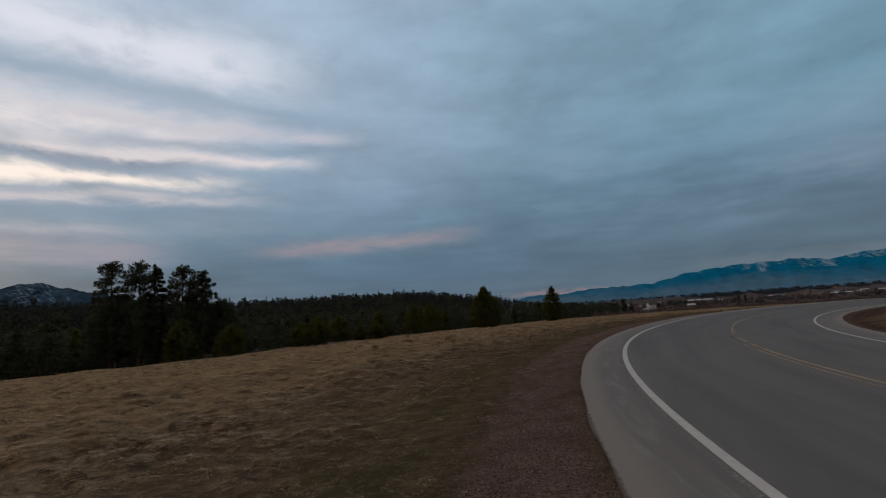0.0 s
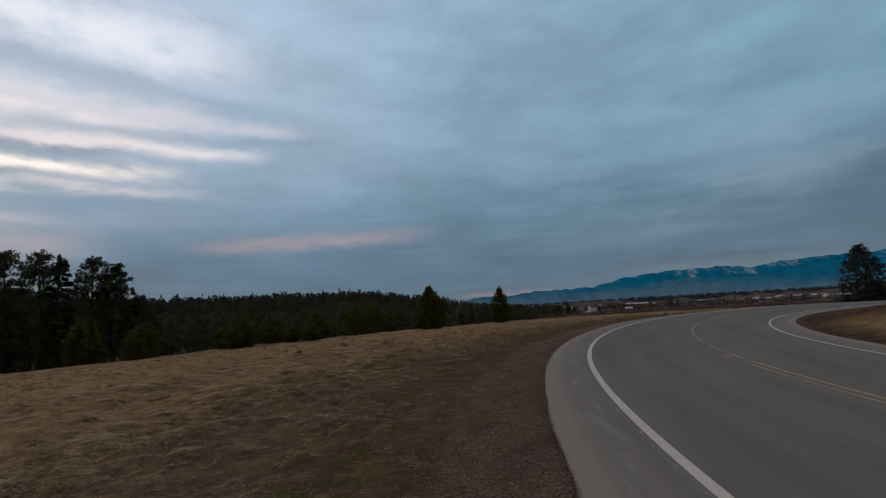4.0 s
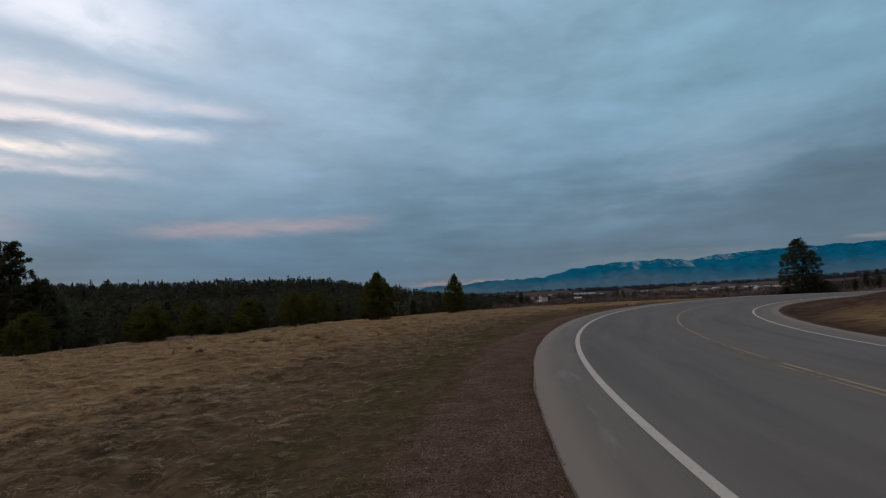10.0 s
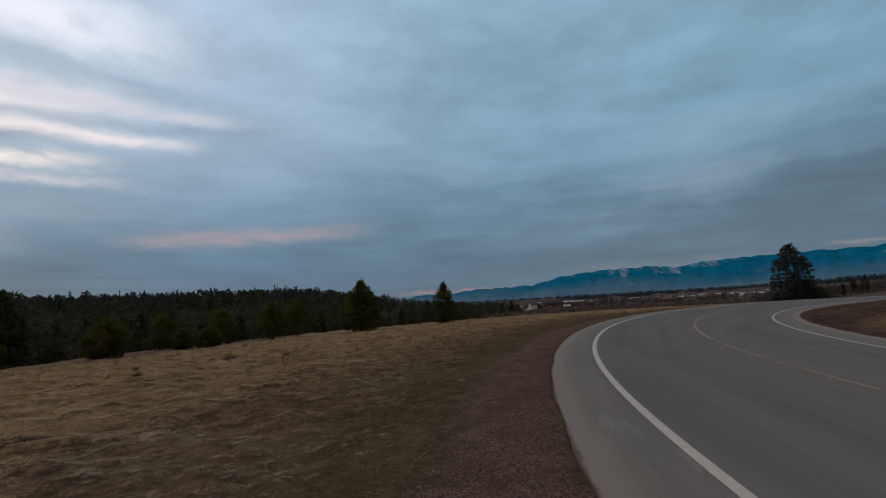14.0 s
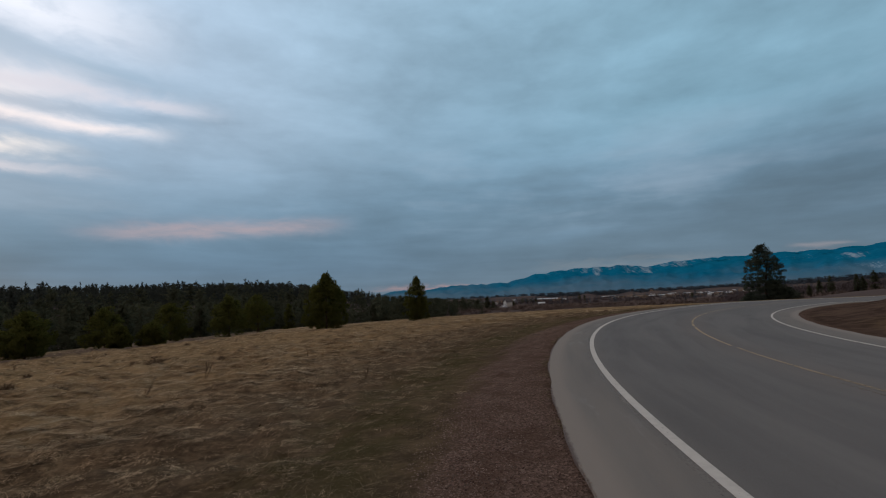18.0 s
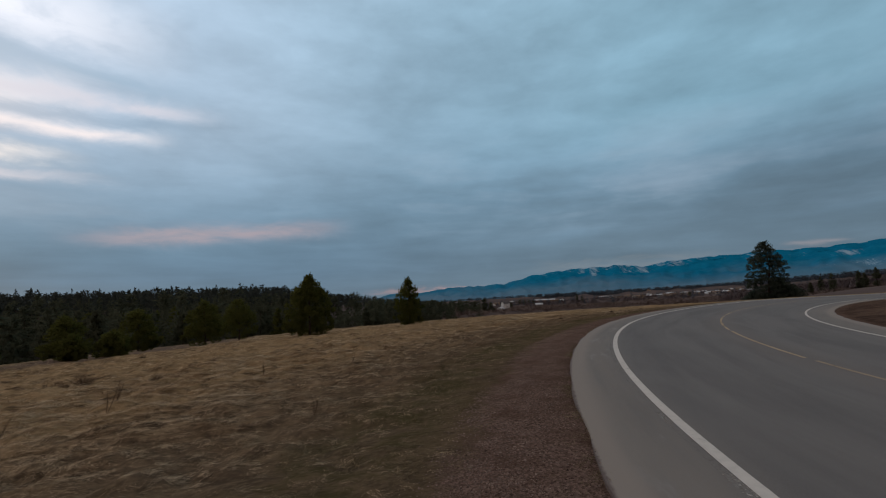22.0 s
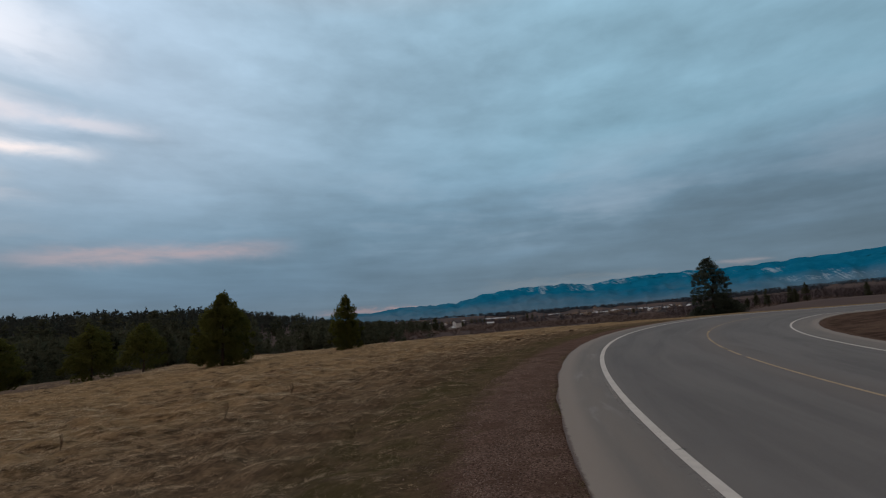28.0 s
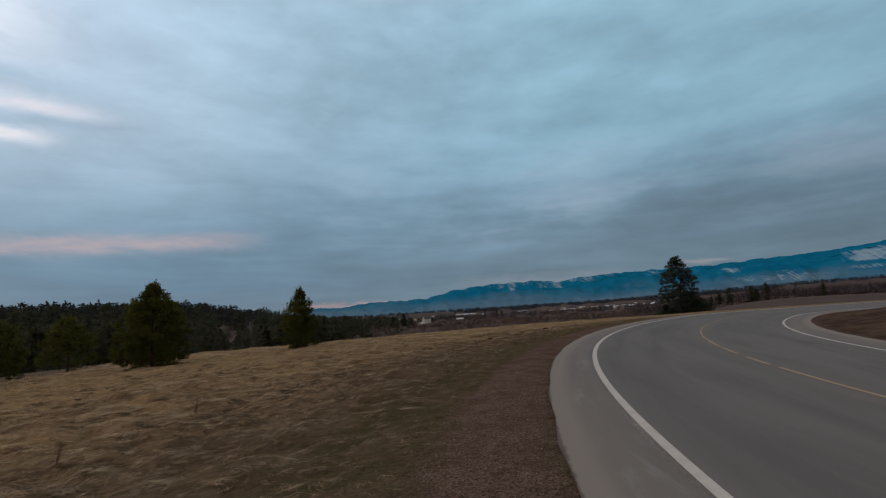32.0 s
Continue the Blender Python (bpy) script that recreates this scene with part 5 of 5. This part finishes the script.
def build_grass():
    r = np.random.RandomState(23)
    # clumps close to the walk, sparser and browner towards the gravel
    x, y, d = meadow_places(r, 105000, -16, 34, 2, 60, 1.6, 14)
    thick = 0.6 * waves(x, y, 12, 1.7, 3) + 1.5 * mounds(x, y, 0.62, 1.0) + 0.7 * mounds(x, y, 0.37, 5.0) - 0.75
    m = (thick > r.uniform(-1.1, 0.6, len(x))) & (r.uniform(0, 1, len(x)) < np.interp(d, [1.7, 3.0, 5, 9], [0.3, 0.9, 1.0, 1.0]))
    x, y, d = x[m], y[m], d[m]
    near = tufts(r, x, y, np.interp(d, [1.6, 6, 14], [0, 2.5, 9.5]), 30, 0.080, (0.14, 0.38), (0.0034, 0.0070), (0.08, 0.50), radians(-40), 1.1, 0.60, age(x, y, d), np.interp(d, [1.6, 4.5, 9.0], [0.45, 0.65, 1.0]))
    # the rest of the meadow, coarser
    x, y, d = meadow_places(r, 84000, -62, 46, 1, 88, 12, 60)
    thick = 0.6 * waves(x, y, 12, 2.4, 3) + 1.3 * mounds(x, y, 0.62, 1.0) - 0.45
    m = (thick > r.uniform(-0.8, 0.6, len(x))) & ((d < 29) | (x > -3) | (r.uniform(0, 1, len(x)) < 0.25))
    x, y, d = x[m], y[m], d[m]
    far = tufts(r, x, y, d * 0.8, 6, 0.18, (0.2, 0.45), (0.012, 0.024), (0.04, 0.36), radians(-40), 1.1, 0.7, age(x, y, d) + np.interp(d, [12, 20], [0.0, 0.10]))
    V, tone, N = (np.concatenate([near[q], far[q]]) for q in (0, 2, 3))
    F = np.concatenate([near[1], far[1] + len(near[0])])
    tagged(new("dry_grass", soft_normals(mesh_of("dry_grass", V, F, MAT_STRAW, {"tone": tone}), N)), "matted straw-coloured dry grass in clumps on the meadow", "grass", kind="stuff")
    # ragged olive-brown grass where the meadow meets the gravel
    x, y, d = meadow_places(r, 150000, -8, 34, 2, 60, 1.2, 7.0)
    m = waves(x, y, 19, 1.6, 3) + 0.35 - np.abs(d - 2.9) * 0.28 > r.uniform(-0.4, 0.7, len(x))
    x, y, d = x[m], y[m], d[m]
    V, F, tone, N = tufts(r, x, y, d * 0.3, 10, 0.07, (0.07, 0.24), (0.005, 0.010), (0.15, 0.9), radians(-50), 2.4, 1.1, 0.25 + 0.5 * smooth01(d, 2.5, 6.0))
    tagged(new("verge_grass", soft_normals(mesh_of("verge_grass", V, F, MAT_VERGE, {"tone": tone}), N)), "ragged olive-brown grass along the gravel's edge", "grass", kind="stuff")
    # small dark tufts and crumbs of turf along the edge of the asphalt
    n = 5200
    i = r.randint(int(23 / STEP), int(66 / STEP), n)
    along = ROAD_S[i] + r.uniform(-0.25, 0.25, n)
    m = waves(along, along * 0, 61, 4.0, 4) + 0.2 > r.uniform(0.1, 0.9, n)
    i, fr = i[m], (along - ROAD_S[i])[m]
    o = -SHOULDER - np.abs(r.normal(0.05, 0.10, m.sum())) + 0.05
    x = ROAD_X[i] + np.cos(ROAD_H[i]) * o + np.sin(ROAD_H[i]) * fr
    y = ROAD_Y[i] - np.sin(ROAD_H[i]) * o + np.cos(ROAD_H[i]) * fr
    V, F, tone, N = tufts(r, x, y, np.zeros(len(x)), 12, 0.03, (0.03, 0.10), (0.003, 0.006), (0.1, 0.8), 0.0, 3.0, 3.0, np.full(len(x), 0.2))
    tagged(new("edge_grass", soft_normals(mesh_of("edge_grass", V + (0, 0, 0.03), F, MAT_VERGE, {"tone": tone}), N)), "small dark tufts of grass along the crumbling asphalt edge", "grass", kind="stuff")
    # darker tussocks dotted over the meadow
    x, y, d = meadow_places(r, 1500, -60, 44, 2, 84, 4, 56)
    m = r.uniform(0, 1, len(x)) < 0.30
    V, F, _, N = tufts(r, x[m], y[m], d[m] * 0.4, 60, 0.10, (0.08, 0.18), (0.018, 0.034), (0.3, 0.9), 0.0, 3.0, 3.0)
    tagged(new("grass_tussocks", soft_normals(mesh_of("grass_tussocks", V, F, MAT_TUSSOCK), N)), "small brown grass tussocks dotted over the meadow", "grass", kind="stuff")
    # dead weeds on the bank inside the bend
    n = 7000
    i = r.randint(int(36 / STEP), int(150 / STEP), n)
    o = PAVED_IN + 0.8 + 12 * r.uniform(0, 1, n) ** 1.2
    x = ROAD_X[i] + np.cos(ROAD_H[i]) * o + r.uniform(-.3, .3, n)
    y = ROAD_Y[i] - np.sin(ROAD_H[i]) * o + r.uniform(-.3, .3, n)
    V, F, tone, N = tufts(r, x, y, np.full(n, 4.0), 6, 0.10, (0.07, 0.18), (0.012, 0.025), (0.1, 0.6), 1.0, 2.0, 1.0)
    tagged(new("bank_weeds", soft_normals(mesh_of("bank_weeds", V, F, MAT_BANK, {"tone": tone}), N)), "dead brown grass covering the bank inside the bend", "grass", kind="stuff")


def build_stones():
    r = np.random.RandomState(29)
    n = 84000
    i = r.randint(int(23 / STEP), int(62 / STEP), n)
    d = np.abs(r.normal(1.20, 0.52, n)) - 0.03
    o = -(SHOULDER + d)
    fr = r.uniform(-0.25, 0.25, n)
    drift = waves(ROAD_S[i] + fr, d * 1.4, 71, 2.2, 4) + 0.30 > r.uniform(-0.35, 0.75, n)
    drift &= (d < 1.7) | (r.uniform(0, 1, n) < 0.2)
    i, d, o, fr, n = i[drift], d[drift], o[drift], fr[drift], int(drift.sum())
    x = ROAD_X[i] + np.cos(ROAD_H[i]) * o + np.sin(ROAD_H[i]) * fr
    y = ROAD_Y[i] - np.sin(ROAD_H[i]) * o + np.cos(ROAD_H[i]) * fr
    z = np.where(d < 0, ROAD_Z[i] + FALL * o + 0.0, land(x, y))
    size = r.uniform(0.005, 0.0115, n) * np.where(r.uniform(0, 1, n) < 0.05, 1.7, 1.0) * np.where(d > 1.9, 0.7, 1.0)
    octa = np.array([(1, 0, 0), (0, 1, 0), (-1, 0, 0), (0, -1, 0), (0, 0, 1)], float)
    P = octa[None] * r.uniform(0.6, 1.3, (n, 5, 1)) * np.array([1, 1, 0.7])
    a = r.uniform(0, 6.283, n)
    c, s = np.cos(a)[:, None], np.sin(a)[:, None]
    P = np.stack([P[..., 0] * c - P[..., 1] * s, P[..., 0] * s + P[..., 1] * c, P[..., 2]], -1) * size[:, None, None]
    P = P + np.stack([x, y, z + size * 0.35], 1)[:, None]
    f = np.array([(0, 1, 4), (1, 2, 4), (2, 3, 4), (3, 0, 4)])
    F = (np.arange(n)[:, None, None] * 5 + f).reshape(-1, 3)
    tagged(new("gravel_stones", mesh_of("gravel_stones", P.reshape(-1, 3), F, MAT_STONE)), "loose reddish-grey gravel on the road shoulder", "gravel", kind="stuff")


build_grass()
build_stones()


def weed(x, y, height, seed, lean=0.2):
    """A dead weed: a few thin stalks with twigs."""
    r = np.random.RandomState(seed)
    z = float(land(np.array([x]), np.array([y]))[0])
    ob = thing("dry_weed", pose(x, y, z - 0.02, 0, 0, 0), "dead brown weed with thin dry stalks in the meadow", "weed", "dead weeds in the meadow")
    for _ in range(5):
        a, l = r.uniform(0, 6.283), height * r.uniform(0.6, 1.0)
        tip = np.array([math.cos(a) * l * 0.22 + lean * l, math.sin(a) * l * 0.22, l])
        V, F = cone_tube([(0, 0, 0), tip * 0.5 + (0.02, 0, 0.02), tip], [0.007, 0.005, 0.002], 4)
        for f in r.uniform(0.35, 0.95, 5):
            b = r.uniform(0, 6.283)
            p = tip * f
            q = p + np.array([math.cos(b), math.sin(b), 0.9]) * l * 0.12
            v2, f2 = cone_tube([p, (p + q) / 2, q], [0.004, 0.003, 0.001], 3)
            F = np.concatenate([F, [(g[0], g[1], g[2], g[3]) for g in (f2 + len(V))]])
            V = np.concatenate([V, v2])
        part("stalk", mesh_of("stalk", V, F, MAT_STALK), MAT_STALK, ob)
    return ob


for n, (x, y, h) in enumerate(((-0.7, 27.2, 0.6), (0.26, 29.2, 0.85), (0.1, 30.3, 0.5), (-3.4, 35.0, 0.5), (3.0, 33.5, 0.4), (-6.0, 31.0, 0.35), (5.8, 34.2, 0.4), (4.4, 26.3, 0.35), (-8.5, 38.0, 0.5), (7.5, 38.0, 0.45))):
    weed(x, y, h, 400 + n, 0.35 if n == 0 else 0.12)


def dead_shrub(x, y, height, seed):
    """A rounded dead shrub: thin twigs fanning out of one root."""
    r = np.random.RandomState(seed)
    z = float(land(np.array([x]), np.array([y]))[0])
    ob = thing("dead_shrub", pose(x, y, z - 0.02, 0, 0, 0), "small rounded leafless shrub with reddish-brown twigs in the dry grass", "shrub", "dead shrubs in the meadow")
    n = 260
    u = unit(r.normal(0, 1, (n, 3)) * (1, 1, 0.5) + (0, 0, 0.75))
    c = u * height * r.uniform(0.0, 0.55, (n, 1))
    w = unit(np.cross(u, r.normal(0, 1, (n, 3))))
    V, F = blades(c, unit(u + r.normal(0, 0.3, (n, 3))), w, height * r.uniform(0.25, 0.6, n), r.uniform(0.008, 0.016, n))
    part("twigs", mesh_of("twigs", V, F, MAT_STALK), MAT_STALK, ob)
    tv, tf = cone_tube([(0, 0, -0.03), (0, 0, height * 0.3)], [0.02, 0.008], 5)
    part("stem", mesh_of("stem", tv, tf, MAT_STALK), MAT_STALK, ob)


for n, (x, y, h) in enumerate(((-2.96, 36.5, 0.62), (-0.1, 34.0, 0.3), (-3.85, 45.8, 0.32), (-2.8, 34.9, 0.26), (-4.5, 29.5, 0.3), (-6.3, 34.3, 0.26), (-3.0, 46.6, 0.26))):
    dead_shrub(x, y, h, 450 + n)


def clod(x, y, size, seed):
    """A low lump of dark earth and roots on the verge."""
    r = np.random.RandomState(seed)
    bm = bmesh.new()
    bmesh.ops.create_icosphere(bm, subdivisions=3, radius=1.0)
    for v in bm.verts:
        n = 1 + 0.35 * noise.noise(v.co * 1.8 + Vector((seed, 0, 0))) + 0.15 * noise.noise(v.co * 5.0)
        v.co = Vector((v.co.x * size * n, v.co.y * size * 0.7 * n, max(v.co.z, -0.15) * size * 0.42 * n))
    z = float(land(np.array([x]), np.array([y]))[0])
    ob = part("earth_clod", bm, MAT_CLOD)
    ob.matrix_world = pose(x, y, z, 0, 0, r.uniform(0, 360))
    tagged(ob, "dark lump of earth and roots on the grassy verge", "earth clod", "earth lumps on the verge")


for n, (x, y, size) in enumerate(((32.7, 57.5, 0.34), (34.5, 58.6, 0.26), (28.3, 54.6, 0.22), (37.5, 59.4, 0.2), (24.0, 52.0, 0.18))):
    clod(x, y, size, 500 + n)


def fence_post(x, y, height, seed):
    """A weathered square post with a slanted top, leaning a little."""
    r = np.random.RandomState(seed)
    z = float(land(np.array([x]), np.array([y]))[0])
    bm = bmesh.new()
    box(bm, -0.045, 0.045, -0.045, 0.045, -0.3, height)
    for v in bm.verts:
        if v.co.z > 0:
            v.co.z += 0.05 * (1 if v.co.x > 0 else 0)
            v.co.x *= 0.9
    bmesh.ops.bevel(bm, geom=list(bm.edges), offset=0.012, segments=1, affect="EDGES")
    ob = part("fence_post", bm, MAT_POST)
    ob.matrix_world = pose(x, y, z, r.uniform(-4, 4), r.uniform(-4, 4), r.uniform(0, 90))
    tagged(ob, "weathered grey wooden fence post at the meadow's far edge", "fence post", "fence posts along the meadow's edge")


for n, (x, y, h) in enumerate(((-34.7, 50.2, 0.62), (-32.6, 51.5, 0.66), (-17.0, 44.3, 0.4))):
    fence_post(x, y, h, 600 + n)
